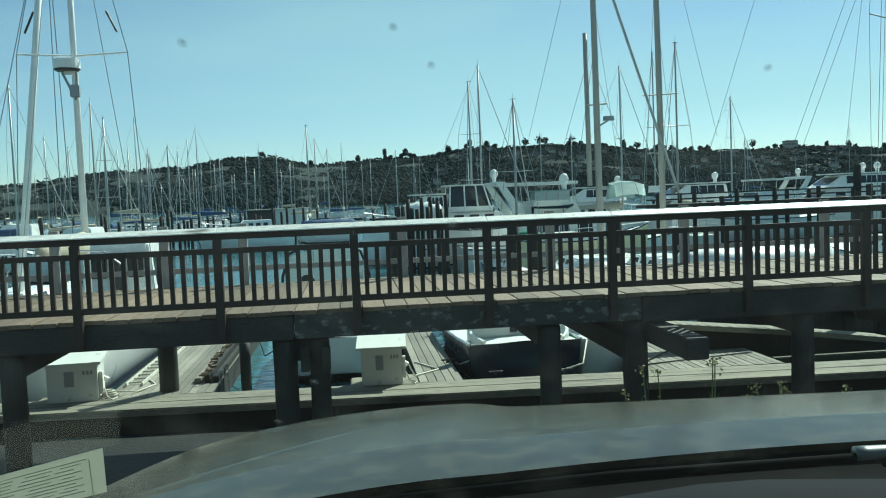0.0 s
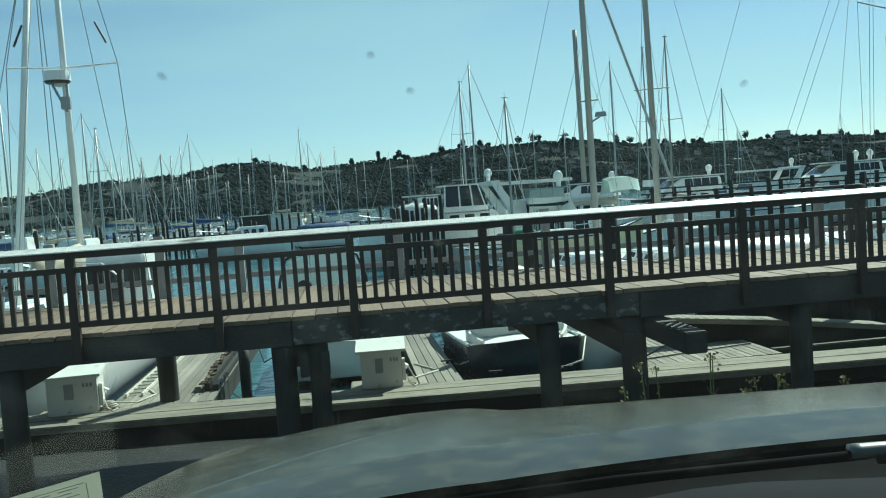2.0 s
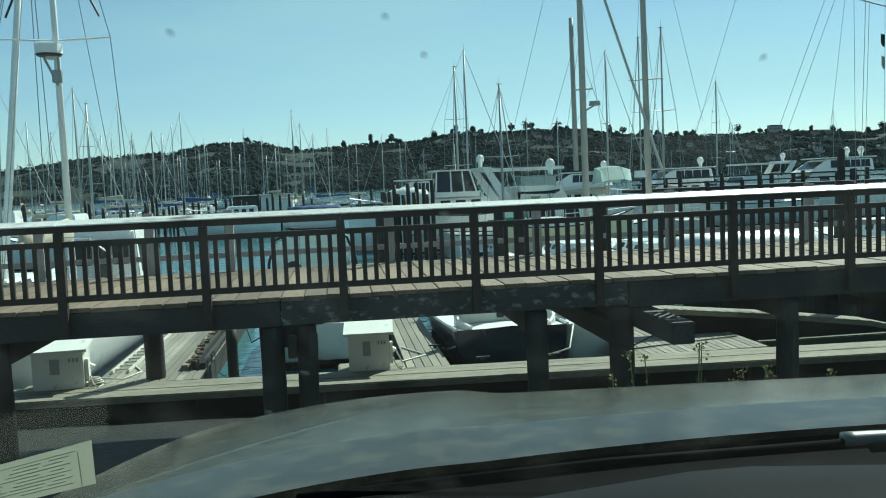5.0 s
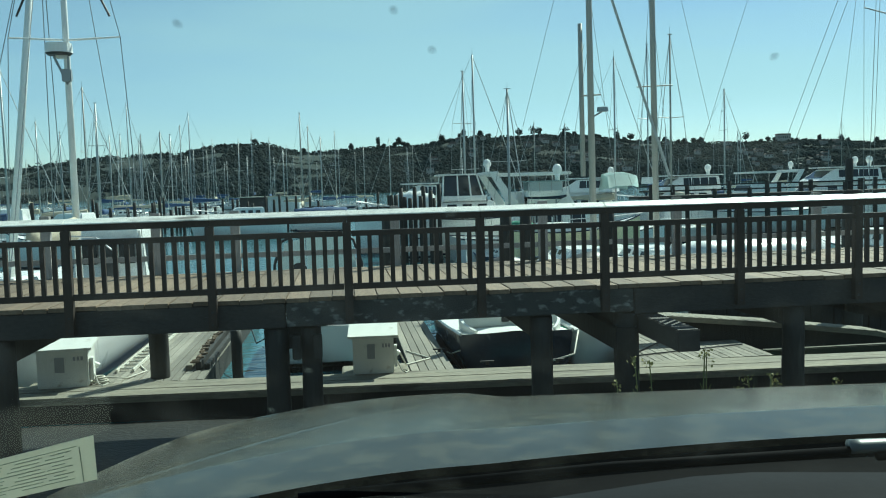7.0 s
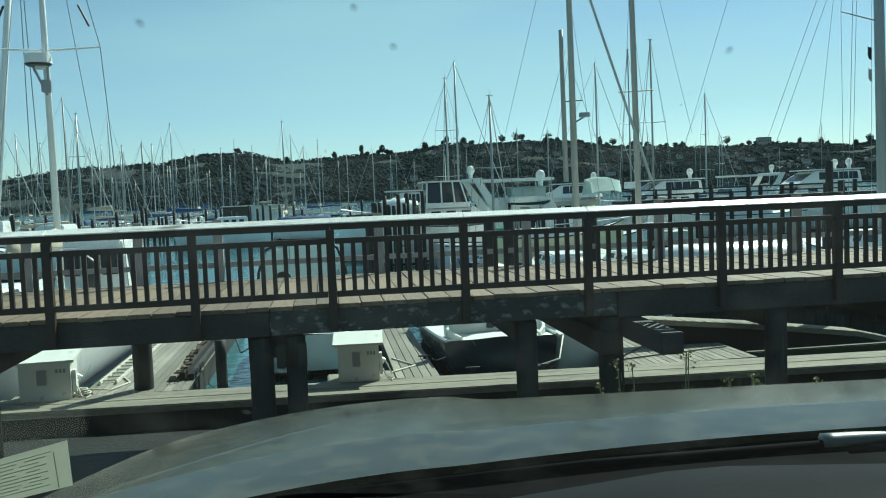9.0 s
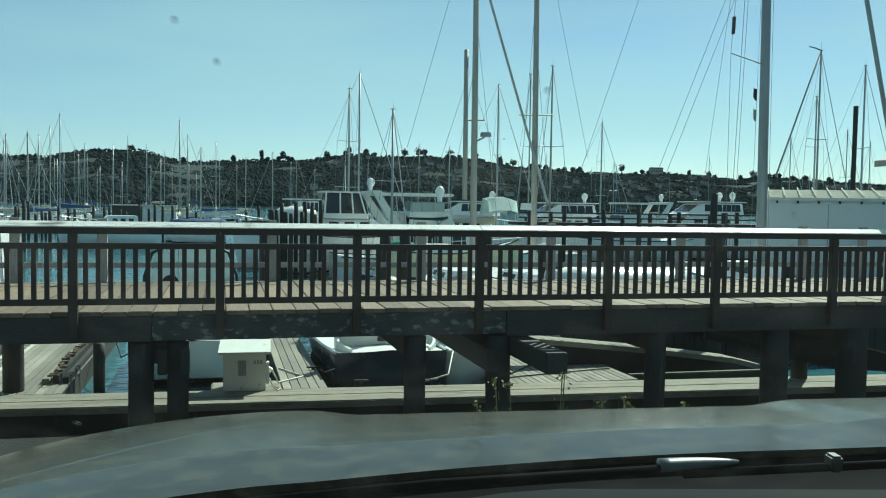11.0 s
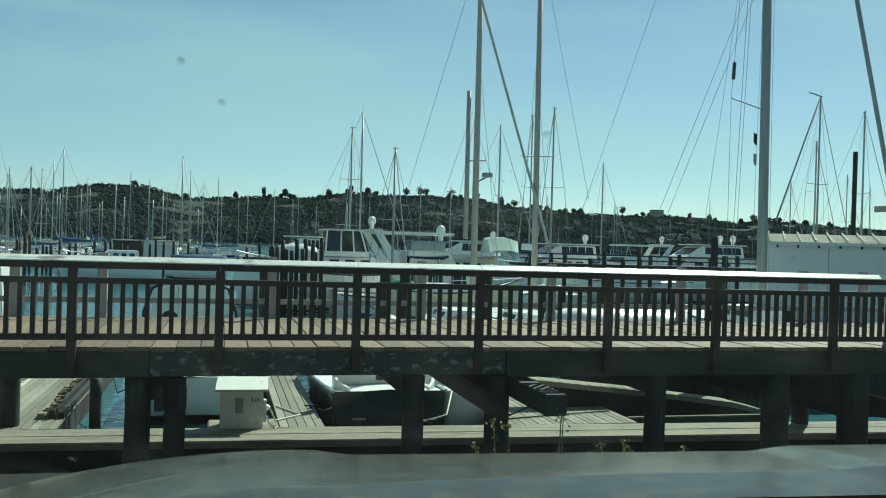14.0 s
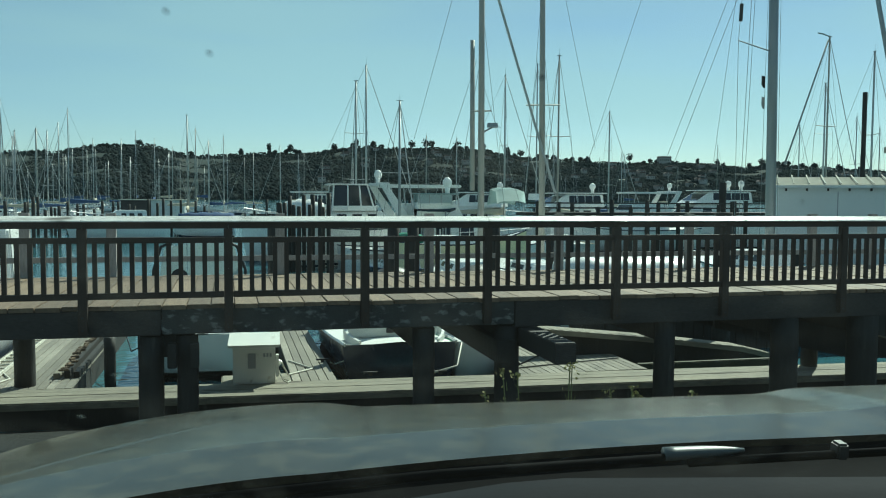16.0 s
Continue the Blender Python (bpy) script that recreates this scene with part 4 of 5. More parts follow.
for p, q in (((-1.4, 4, 1.2), (1.7, 4, 13.3)), ((1.6, 4, 1.2), (1.7, 4, 13.3)), ((0.2, 9.8, 1.4), (1.7, 4, 13.3))):
    bm = B()
    tube(bm, p, q, 0.014, None, 4)
    part("stay", bm, "wire", yawl)

# Runabout in the near berth, seen through the railing
run = thing("runabout", "small white open motorboat with a dark tube arch and clear curtains", "motorboat", pose(-0.5, 18.5, WATER))
hull_parts(run, 6.2, 2.1, 1.0, "white", "blue", stern=0.94)
cabin(run, 0, 2.4, 4.4, 1.5, 0.9, 0.45, windows=2)
bm = B()
pipe(bm, [(-1.0, 0.1, 0.95), (-0.95, 0.12, 2.3), (-0.8, 0.14, 2.78), (-0.5, 0.14, 2.92), (0.45, 0.14, 2.92), (0.72, 0.14, 2.78), (0.88, 0.12, 2.3), (0.94, 0.1, 0.95)], 0.032, 8)
part("arch", bm, "dark", run, "dark tube arch", True)
for x0, x1, x2, x3 in ((-0.91, -0.3, -0.3, -0.74), (-0.28, 0.3, 0.3, -0.28), (0.32, 0.83, 0.66, 0.32)):
    bm = B()
    prism(bm, [(x0, 1.75), (x1, 1.75), (x2, 2.86), (x3, 2.86 if x3 > -0.5 else 2.74)], 0.16, 0.175)
    part("curtain", bm, "clear_canvas", run, "clear vinyl curtain")
bm = B()
pipe(bm, [(-0.9, 1.3, 1.0), (-0.85, 1.2, 2.2), (-0.6, 1.1, 2.85), (0.55, 1.1, 2.85), (0.8, 1.2, 2.2), (0.86, 1.3, 1.0)], 0.022, 8)
part("screen_frame", bm, "steel", run, smooth=True)
bm = B()
bmesh.ops.create_cone(bm, cap_ends=True, segments=20, radius1=0.17, radius2=0.17, depth=0.05, matrix=Matrix.Translation((-0.44, 0.08, 2.16)) @ Matrix.Rotation(radians(80), 4, "X"))
part("helm_wheel", bm, "dark", run)
bm = B()
box(bm, -0.85, 0.85, 0.5, 0.65, 0.95, 1.55, 0.04)
part("console", bm, "white", run)


def covered_dinghy(label, m, L, W):
    """A small boat with a pale gunwale under a low black cover."""
    d = thing("dinghy", label, "dinghy", m, "covered dinghies")
    hull_parts(d, L, W, 1.35, "white", "white", "white", stern=0.85)
    bm = B()
    rings = []
    for i in range(10):
        t = 0.08 + 0.8 * i / 9
        w = W / 2 * 0.86 * (1 - max(0, (t - 0.5) / 0.5) ** 2 * 0.7)
        h = 0.62 * math.sin(min(1, t * 1.6) * math.pi / 2) * (1 - max(0, t - 0.6) * 1.2)
        rings.append([bm.verts.new((w * math.cos(a), L * t, 1.2 + h * math.sin(a) ** 0.7)) for a in np.linspace(0, math.pi, 9)])
    skin(bm, rings)
    bm.faces.new(rings[0]), bm.faces.new(rings[-1])
    part("cover", bm, "dark", d, "low black canvas cover", True)
    bm = B()
    tube(bm, (W * 0.3, L * 0.05, 1.2), (W * 0.3, L * 0.04, 2.9), 0.02, 0.015, 6)
    part("staff", bm, "mast_white", d)
    return d


covered_dinghy("white dinghy under a low black cover beside the pier", pose(3.4, 25.0, WATER, 0, 0, -90), 2.3, 1.3)
covered_dinghy("white dinghy with a rounded black cover and pale gunwale", pose(5.9, 25.1, WATER, 0, 0, -84), 2.6, 1.4)

# Navy boat between the finger docks
navy = thing("launch", "navy blue launch with a cream deck, stern to the dock", "motorboat", pose(3.35, 16.75, WATER))
hull_parts(navy, 7.5, 2.6, 0.98, "navy", "white", "box", stern=0.86)
cabin(navy, 0, 3.2, 5.8, 1.7, 0.95, 0.6, "white")
bm = B()
box(bm, -0.95, 0.95, 1.0, 1.12, 0.9, 1.2, 0.03)
part("bulkhead", bm, "box", navy, "pale cream cockpit bulkhead")
for side in (-1, 1):
    bm = B()
    rings = []
    for t in np.linspace(0, 1, 8):
        c = Vector((side * (1.0 - 0.5 * max(0, t - 0.45) ** 1.5), 1.0 - 0.82 * t, 0.9))
        h = 0.3 - 0.22 * t
        rings.append([bm.verts.new(c + Vector((dx, 0, dz))) for dx, dz in ((-0.03, 0), (0.03, 0), (0.03, h), (-0.03, h))])
    skin(bm, rings, True)
    bm.faces.new(rings[0]), bm.faces.new(rings[-1])
    part("coaming", bm, "box", navy)
for x in (-0.05,):
    bm = B()
    box(bm, x - 0.08, x + 0.08, 0.955, 1.0, 1.0, 1.1, 0.01)
    tube(bm, (x - 0.04, 0.97, 1.08), (x - 0.04, 0.97, 1.15), 0.018)
    tube(bm, (x + 0.04, 0.97, 1.08), (x + 0.04, 0.97, 1.15), 0.018)
    part("cleat", bm, "dark", navy)
skiff = thing("skiff", "small white skiff with a teal bottom beside the wide dock", "motorboat", pose(4.95, 16.9, WATER, 0, 0, 3))
hull_parts(skiff, 4.6, 1.0, 0.95, "white", "green", "white", stern=0.9)
cabin(skiff, 0, 1.2, 2.6, 0.8, 0.85, 0.35, "box", windows=0)

# Large masts that stand up behind the boardwalk
big = thing("schooner", "large sailing yacht with tall varnished masts and heavy rigging", "sailboat", pose(9.4, 27.5, WATER))
hull_parts(big, 9.5, 3.4, 1.0, "white", "navy", stern=0.75)
cabin(big, 0, 4.8, 7.8, 2.0, 0.9, 0.42)
bm = B()
tube(bm, (0.03, 4.5, 1.5), (-0.02, 4.5, 15.5), 0.135, 0.1, 14)
mast = part("mast", bm, "mast_tan", big, smooth=True)
bm = B()
tube(bm, (-0.3, 4.6, 4.1), (-0.33, 4.6, 9.78), 0.1, 0.085, 12)
part("mizzen_mast", bm, "mast_tan", big, smooth=True)
bm = B()
tube(bm, (0.42, 4.35, 6.5), (0.42, 4.35, 6.66), 0.22, 0.2, 16)
tube(bm, (0.05, 4.5, 6.3), (0.4, 4.38, 6.5), 0.035, None, 6)
part("radar", bm, "mast_grey", big)
for z, w in ((7.1, 0.4),):
    bm = B()
    tube(bm, (-w, 4.5, z), (w, 4.5, z + 0.04), 0.03, None, 6)
    part("spreader", bm, "mast_tan", mast)
second = thing("cutter", "white cutter with a tall pale mast and furled headsail", "sailboat", pose(11.9, 26.5, WATER))
hull_parts(second, 11, 3.2, 1.0, "white", "green", stern=0.75)
cabin(second, 0, 4.0, 7.6, 1.8, 0.9, 0.42)
bm = B()
tube(bm, (0, 5.5, 1.5), (-0.1, 5.5, 15), 0.125, 0.1, 12)
mast = part("mast", bm, "mast_tan", second, smooth=True)
for z in (7.4,):
    bm = B()
    tube(bm, (-0.7, 5.5, z), (0.7, 5.5, z + 0.05), 0.025, None, 6)
    part("spreader", bm, "mast_tan", mast)
bm = B()
tube(bm, (-0.45, 5.2, 3.75), (-0.45, 5.2, 4.0), 0.22, 0.2, 16)
part("radar", bm, "white", second)
bm = B()
rings = [[bm.verts.new((x, y, z - 0.25 * max(0, abs(x + 0.95) - 0.3))) for x in np.linspace(-1.55, -0.35, 9)] for y, z in ((6.4, 3.7), (6.6, 4.15), (7.4, 4.25), (7.8, 3.6))]
skin(bm, rings)
bmesh.ops.solidify(bm, geom=bm.faces[:], thickness=0.02)
part("dodger", bm, "teal_canvas", second, "pale teal canvas dodger", True)
LONG = 1.45
for p, q, r in (((0.5, 5.4, 4.0), (-2.2, 5.3, 12.2), 0.055), ((0.65, 5.5, 3.4), (-0.08, 5.5, 10.5), 0.02), ((-0.7, 5.5, 3.4), (-0.1, 5.5, 12), 0.02),
                ((1.9, 5.5, 5.3), (4.3, 5.5, 12.4), 0.012), ((2.2, 5.5, 5.8), (0.7, 5.5, 12.2), 0.01)):
    bm = B()
    if q[2] > 11.4 and abs(q[0]) > 0.6:
        q = Vector(p).lerp(Vector(q), LONG)
    tube(bm, p, q, r if r > 0.03 else 0.008, None, 6)
    part("stay", bm, "mast" if r > 0.03 else "wire", second)
for p, q in (((-2.6, 4.5, 6.0), (-1.0, 4.5, 11.8)), ((-1.3, 4.5, 5.6), (-0.2, 4.5, 9.0)), ((-1.0, 4.5, 3.6), (-0.05, 4.5, 9.0)), ((0.95, 4.5, 3.6), (0.02, 4.5, 11)), ((1.6, 4.5, 3.6), (0.05, 4.5, 8.2))):
    bm = B()
    if q[2] > 11.4:
        q = Vector(p).lerp(Vector(q), LONG)
    tube(bm, p, q, 0.008, None, 5)
    part("stay", bm, "wire", big)

sloop = thing("sloop", "sailing yacht with a thick grey mast, spreader and flag halyards", "sailboat", pose(20.6, 25.5, WATER))
hull_parts(sloop, 11, 3.2, 1.3, "white", "navy", stern=0.75)
cabin(sloop, 0, 3.4, 6.6, 1.8, 1.2, 0.6)
bm = B()
tube(bm, (0.05, 4.5, 1.5), (-0.12, 4.5, 16), 0.2, 0.17, 14)
mast = part("mast", bm, "mast_grey", sloop, smooth=True)
bm = B()
tube(bm, (-0.1, 4.5, 9.53), (-1.62, 4.4, 9.87), 0.03, 0.025, 6)
part("spreader", bm, "mast_grey", mast)
for p, q, r in (((-1.6, 4.4, 2), (-1.62, 4.4, 9.9), 0.012), ((-1.62, 4.4, 9.9), (-1.35, 4.4, 14), 0.012), ((-1.45, 4.4, 2), (-1.0, 4.4, 14.5), 0.014), ((-1.3, 4.4, 2), (-0.85, 4.4, 14.5), 0.012),
                ((-0.5, 4.4, 2), (-0.35, 4.4, 15), 0.01), ((0.35, 4.5, 2), (0.2, 4.5, 15), 0.012), ((-4.0, 5.5, 5.3), (-0.9, 5.5, 13), 0.012), ((-3.6, 5.5, 5.3), (-0.7, 5.5, 12.5), 0.012), ((-2.2, 5.0, 5.3), (-1.4, 5.0, 11.5), 0.01)):
    bm = B()
    if 11.4 < q[2] < 15:
        q = Vector(p).lerp(Vector(q), LONG)
    tube(bm, p, q, r * 0.75, None, 5)
    part("stay", bm, "wire", sloop)
bm = B()
tube(bm, (-1.55, 4.4, 10.6), (-1.52, 4.4, 11.25), 0.07, 0.07, 8)
part("flag_roll", bm, "dark", sloop)
for z, mt, w in ((8.1, "dark", 0.28), (7.3, "mast_grey", 0.25)):
    bm = B()
    rings = [[bm.verts.new((-0.42 - w * t * 0.7, 4.4 + 0.05 * math.sin(t * 5), z + d + 0.12 * t)) for t in np.linspace(0, 1, 6)] for d in (0.0, 0.45)]
    for v in rings[1][2:]:
        v.co.z -= 0.09 * (v.co.x + 0.42) * -4
    skin(bm, rings)
    bmesh.ops.solidify(bm, geom=bm.faces[:], thickness=0.006)
    part("flag", bm, mt, sloop)
pole = thing("derrick", "pale leaning boom with a wire beside the shed", "boom", pose(26.3, 30, WATER))
bm = B()
tube(bm, (0.5, 0, 5.5), (-1.75, 0, 14.5), 0.09, 0.09, 10)
part("spar", bm, "mast_grey", pole, smooth=True)
bm = B()
tube(bm, (0.5, 0, 0), (0.5, 0, 5.6), 0.1, 0.1, 10)
part("post", bm, "mast_grey", pole, smooth=True)

# ---- shed, piers and piles over the water ----
shed = thing("shed", "long pale grey harbour shed with a low felt roof", "shed", pose(22.3, 32, 0, 0, 0, -34) @ pose(-22.3, -32, 0))
shed["kind"] = "structure"
bm = B()
prism(bm, [(22.3, -1.2), (40, -1.2), (40, 1.98), (22.3, 1.98)], 32, 38)
part("wall", bm, "shed", shed)
bm = B()
for y0, y1, z0, z1 in ((31.85, 35, 2.0, 2.42), (35, 38.15, 2.42, 2.0)):
    vsx = [bm.verts.new(p) for p in ((22.1, y0, z0), (40.2, y0, z0), (40.2, y1, z1), (22.1, y1, z1))]
    bm.faces.new(vsx)
bmesh.ops.solidify(bm, geom=bm.faces[:], thickness=0.07)
part("roof", bm, "shed_roof", shed)
bm = B()
box(bm, 22.15, 40.2, 31.8, 31.86, 1.9, 2.02, 0.01)
part("gutter", bm, "shed", shed)
bm = B()
prism(bm, [(22.3, 1.98), (22.35, 1.98), (22.35, 2.0), (22.3, 2.0)], 32, 38)
for x in (22.9, 27, 31, 35):
    tube(bm, (x, 32.3, -3), (x, 32.3, -1.2), 0.15)
part("footing", bm, "pile", shed)


for k in range(22):
    bm = B()
    box(bm, 22.6 + k * 0.8, 22.68 + k * 0.8, 31.88, 31.99, 1.78, 1.895, 0.008)
    part("eave_bracket", bm, "pile", shed)
for k in range(6):
    bm = B()
    box(bm, 24.6 + k * 2.6, 24.64 + k * 2.6, 31.975, 31.998, -1.15, 1.77, 0.004)
    part("wall_seam", bm, "mast_grey", shed)
for k in range(30):
    bm = B()
    vsx = [bm.verts.new(p) for x in (22.3 + k * 0.6, 22.35 + k * 0.6) for p in ((x, 31.84, 2.075), (x, 34.98, 2.495), (x, 34.98, 2.53), (x, 31.84, 2.11))]
    bm.faces.new(vsx[:4]), bm.faces.new(vsx[4:])
    skin(bm, [vsx[:4], vsx[4:]], True)
    part("roof_batten", bm, "shed_roof", shed)


def pier(label, x0, x1, y, top, posts, rail=True, group=""):
    p = thing("pier", label, "pier", None, group)
    p["kind"] = "structure"
    bm = B()
    box(bm, x0, x1, y, y + 1.8, top - 0.18, top, 0.02)
    part("deck", bm, "pile", p)
    g = random.Random(int(x0 * 7))
    n = posts
    for k in range(n):
        x = x0 + (x1 - x0) * (k + 0.5) / n + g.uniform(-0.25, 0.25)
        bm = B()
        pile(bm, x, y + g.choice((0, 1.7)), 0.13, top + (g.uniform(0.25, 0.75) if rail else g.uniform(0.5, 1.9)), WATER - 0.5, 8, k)
        part("pile", bm, "pile", p, smooth=True)
    if rail:
        for z in (0.22, 0.5):
            bm = B()
            box(bm, x0, x1, y - 0.05, y + 0.0, top + z, top + z + 0.08)
            part("rail", bm, "pile", p)
    return p


pier("dark timber pier with a low rail over the water", 16.5, 38, 47, 0.62, 22)
pier("low timber pier lined with dark piles", -20, -2, 92, -0.6, 22, False)
pier("low timber pier lined with dark piles", -32, -12, 70, -0.4, 22, False)
pier("low timber pier lined with dark piles", 2, 26, 84, -0.2, 22, False)
pier("grey floating pier between moored boats", 9, 22, 23.9, -1.6, 7, False)
g = random.Random(4)
for k in range(11):
    bm = B()
    pile(bm, 2.55 + k * 0.24 + g.uniform(-0.06, 0.06), 44 + g.uniform(0, 1.5), 0.11, 1.2 + g.uniform(-0.45, 0.5), WATER - 0.5, 9, k)
    tagged(link_mesh("mooring_pile", bm, "pile", True), "dark tarred mooring pile in a tight cluster", "pile", "cluster of mooring piles")
for x, y, r, top in ((37.3, 45.2, 0.14, 7.9), (29.6, 48, 0.22, 2.45), (-2.24, 18, 0.11, -1.35), (-3.42, 16.3, 0.175, -0.3), (11.32, 15.0, 0.16, -0.3), (1.0, 19.5, 0.12, 0.9), (3.6, 19, 0.13, 0.95), (4.05, 19, 0.13, 0.95), (6.1, 19.5, 0.14, 1.0), (11.8, 19, 0.22, 1.1)):
    bm = B()
    pile(bm, x, y, r, top, WATER - 0.5, 14, int(x * 3))
    tagged(link_mesh("dock_pile", bm, "pile", True), "dark round dock pile standing in the water", "pile", "dock piles")
boathouse = thing("boathouse", "low dark boathouse with a pale blue-grey wall", "boathouse", pose(0, 0, 0))
boathouse["kind"] = "structure"
bm = B()
box(bm, -14.2, -10.35, 125, 131, WATER, 0.86)
part("shelter", bm, "dark", boathouse)
bm = B()
box(bm, -10.3, -5.9, 125, 131, WATER, 0.86, 0.02)
part("wall", bm, "shed", boathouse)
bm = B()
box(bm, -14.5, -5.7, 124.6, 131.4, 0.87, 0.98)
part("roof", bm, "shed_roof", boathouse)

# ---- dock boxes, ramps, lines ----


def dock_box(label, m, marks):
    d = thing("dock_box", label, "dock box", m, "dock boxes")
    bm = B()
    box(bm, 0, 0.74, 0, 0.55, 0.0, 0.66, 0.02)
    part("body", bm, "box", d)
    bm = B()
    prism(bm, [(-0.08, 0.665), (0.82, 0.665), (0.82, 0.71), (-0.08, 0.71)], -0.1, 0.62)
    for v in bm.verts:
        if v.co.y > 0:
            v.co.z += 0.12
    part("lid", bm, "box", d, "sloping white lid")
    bm = B()
    box(bm, 0.26, 0.40, -0.012, 0.0, 0.28, 0.55, 0.004)
    part("vent", bm, "mast_grey", d, "grey louvre panel")
    for k in range(marks):
        bm = B()
        box(bm, 0.53 + k * 0.055, 0.565 + k * 0.055, -0.006, 0.0, 0.48, 0.55)
        part("number_bar", bm, "mast_grey", d)
    bm = B()
    box(bm, 0.745, 0.80, 0.08, 0.2, 0.1, 0.5, 0.01)
    tube(bm, (0.76, 0.3, 0.35), (0.84, 0.3, 0.3), 0.05, 0.05, 8)
    part("power_socket", bm, "box", d)
    bm = B()
    pipe(bm, [(0.8, 0.14, 0.2), (0.88, 0.0, 0.05), (0.95, -0.05, 0.015), (1.0, 0.1, 0.015), (0.9, 0.25, 0.015)], 0.014, 5)
    part("cord", bm, "rope", d)
    return d


dock_box("white plywood dock box with a sloping lid", pose(0.1, 15.62, DOCK, 0, 0, -3), 3)
dock_box("white dock box with a coiled shore-power cord", pose(-5.4, 15.75, DOCK, 0, 0, 4), 3).scale = (1.15, 1.15, 1.0)

ramp = thing("gangway", "grey sloping gangway with worn edges down to the dock", "gangway")
ramp["kind"] = "structure"
LINE = [(6.24, 17.0, -1.29), (7.5, 17.0, -1.42), (9.2, 17.0, -1.6), (11.1, 17.0, -1.85), (11.8, 17.0, -2.02)]
bm = B()
rings = [[bm.verts.new(Vector(p) + Vector(o)) for o in ((0, 0, -0.11), (0, 0, 0), (0, 0.55, 0.01), (0, 0.55, -0.11))] for p in LINE]
skin(bm, rings, True)
bm.faces.new(rings[0]), bm.faces.new(rings[-1])
part("walkway", bm, "dock_edge", ramp)
bm = B()
rings = [[bm.verts.new((p[0], p[1] + y, z)) for y, z in ((0.08, p[2] - 0.112), (0.14, p[2] - 0.112), (0.14, low), (0.08, low))] for p, low in zip(LINE, (-1.36, -2.36, -2.36, -2.36, -2.3))]
skin(bm, rings, True)
bm.faces.new(rings[0]), bm.faces.new(rings[-1])
part("side_panel", bm, "pile", ramp)
bm = B()
box(bm, 8.2, 11.6, 16.2, 16.35, -2.36, -1.97, 0.02)
part("fender_timber", bm, "algae", ramp, "timber green with algae")
for k in range(26):
    t = k / 25 * 3.99
    i = int(t)
    q = Vector(LINE[i]).lerp(Vector(LINE[i + 1]), t - i)
    bm = B()
    box(bm, -0.03, 0.03, 0.03, 0.52, 0.003, 0.01, 0.002, Matrix.Translation(q))
    part("tread", bm, "dock_edge", ramp)
ramp2 = thing("gangway", "upper end of a wooden gangway under the boardwalk", "gangway")
ramp2["kind"] = "structure"
bm = B()
rings = [[bm.verts.new((x, y, z)) for y, z in ((13.0, z0), (13.0, z0 - 0.03), (13.9, z0 - 0.03), (13.9, z0 + 0.0))] for x, z0 in ((9.95, -0.69), (10.6, -0.82), (11.5, -1.03), (12.8, -1.33))]
skin(bm, rings, True)
bm.faces.new(rings[0]), bm.faces.new(rings[-1])
part("walkway", bm, "dock_edge", ramp2)
for y in (13.04, 13.8):
    bm = B()
    rings = [[bm.verts.new((x, y + o, z)) for o, z in ((0, z0 - 0.034), (0.06, z0 - 0.034), (0.06, z1), (0, z1))] for x, z0, z1 in ((8.0, -0.31, -0.75), (9.95, -0.69, -1.2), (10.6, -0.82, -1.35), (11.5, -1.03, -1.4), (12.8, -1.33, -1.6))]
    skin(bm, rings, True)
    bm.faces.new(rings[0]), bm.faces.new(rings[-1])
    part("stringer", bm, "pile", ramp2, "dark deep side stringer")
# Added dark plank wall that supplies the shade seen behind the gangway.
bulkhead = thing("bulkhead", "dark plank backing added in place of shade behind the gangway", "bulkhead")
bulkhead["kind"] = "structure"
for k in range(34):
    bm = B()
    box(bm, 8.1 + k * 0.3, 8.39 + k * 0.3, 19.6 + 0.012 * math.sin(k * 4.1), 19.75, -2.9, -0.42 - 0.03 * math.sin(k * 2.7) ** 2, 0.01)
    part("plank", bm, "pile", bulkhead)
bm = B()
box(bm, 8.1, 18.3, 19.5, 19.58, -1.25, -1.05, 0.015)
part("waler", bm, "pile", bulkhead)
bm = B()
box(bm, -0.13, 0.13, -2.3, 2.2, -0.15, 0.15, 0.012, pose(3.62, 13.2, -0.62))
part("brace_beam", bm, "pile", boardwalk)

# boarding ladder and timbers stacked on the finger dock
ladder = thing("ladder", "pale wooden ladder lying along the finger dock", "ladder")
for x in (-4.35, -4.05):
    bm = B()
    box(bm, x - 0.02, x + 0.02, 16.9, 21.5, DOCK + 0.005, DOCK + 0.07, 0.006)
    part("rail", bm, "rope", ladder)
for k in range(12):
    bm = B()
    tube(bm, (-4.35, 17.1 + k * 0.37, DOCK + 0.045), (-4.05, 17.1 + k * 0.37, DOCK + 0.045), 0.018)
    part("rung", bm, "rope", ladder)
for x, w, h in ((-3.0, 0.12, 0.1), (-2.82, 0.1, 0.16), (-2.66, 0.1, 0.12)):
    bm = B()
    box(bm, x - w / 2, x + w / 2, 16.8, 24, DOCK + 0.004, DOCK + h, 0.01)
    tagged(link_mesh("timber", bm, "dock_edge" if x < -2.9 else "pile"), "long loose timber along the dock edge", "timber", "loose dock timbers")
g = random.Random(8)
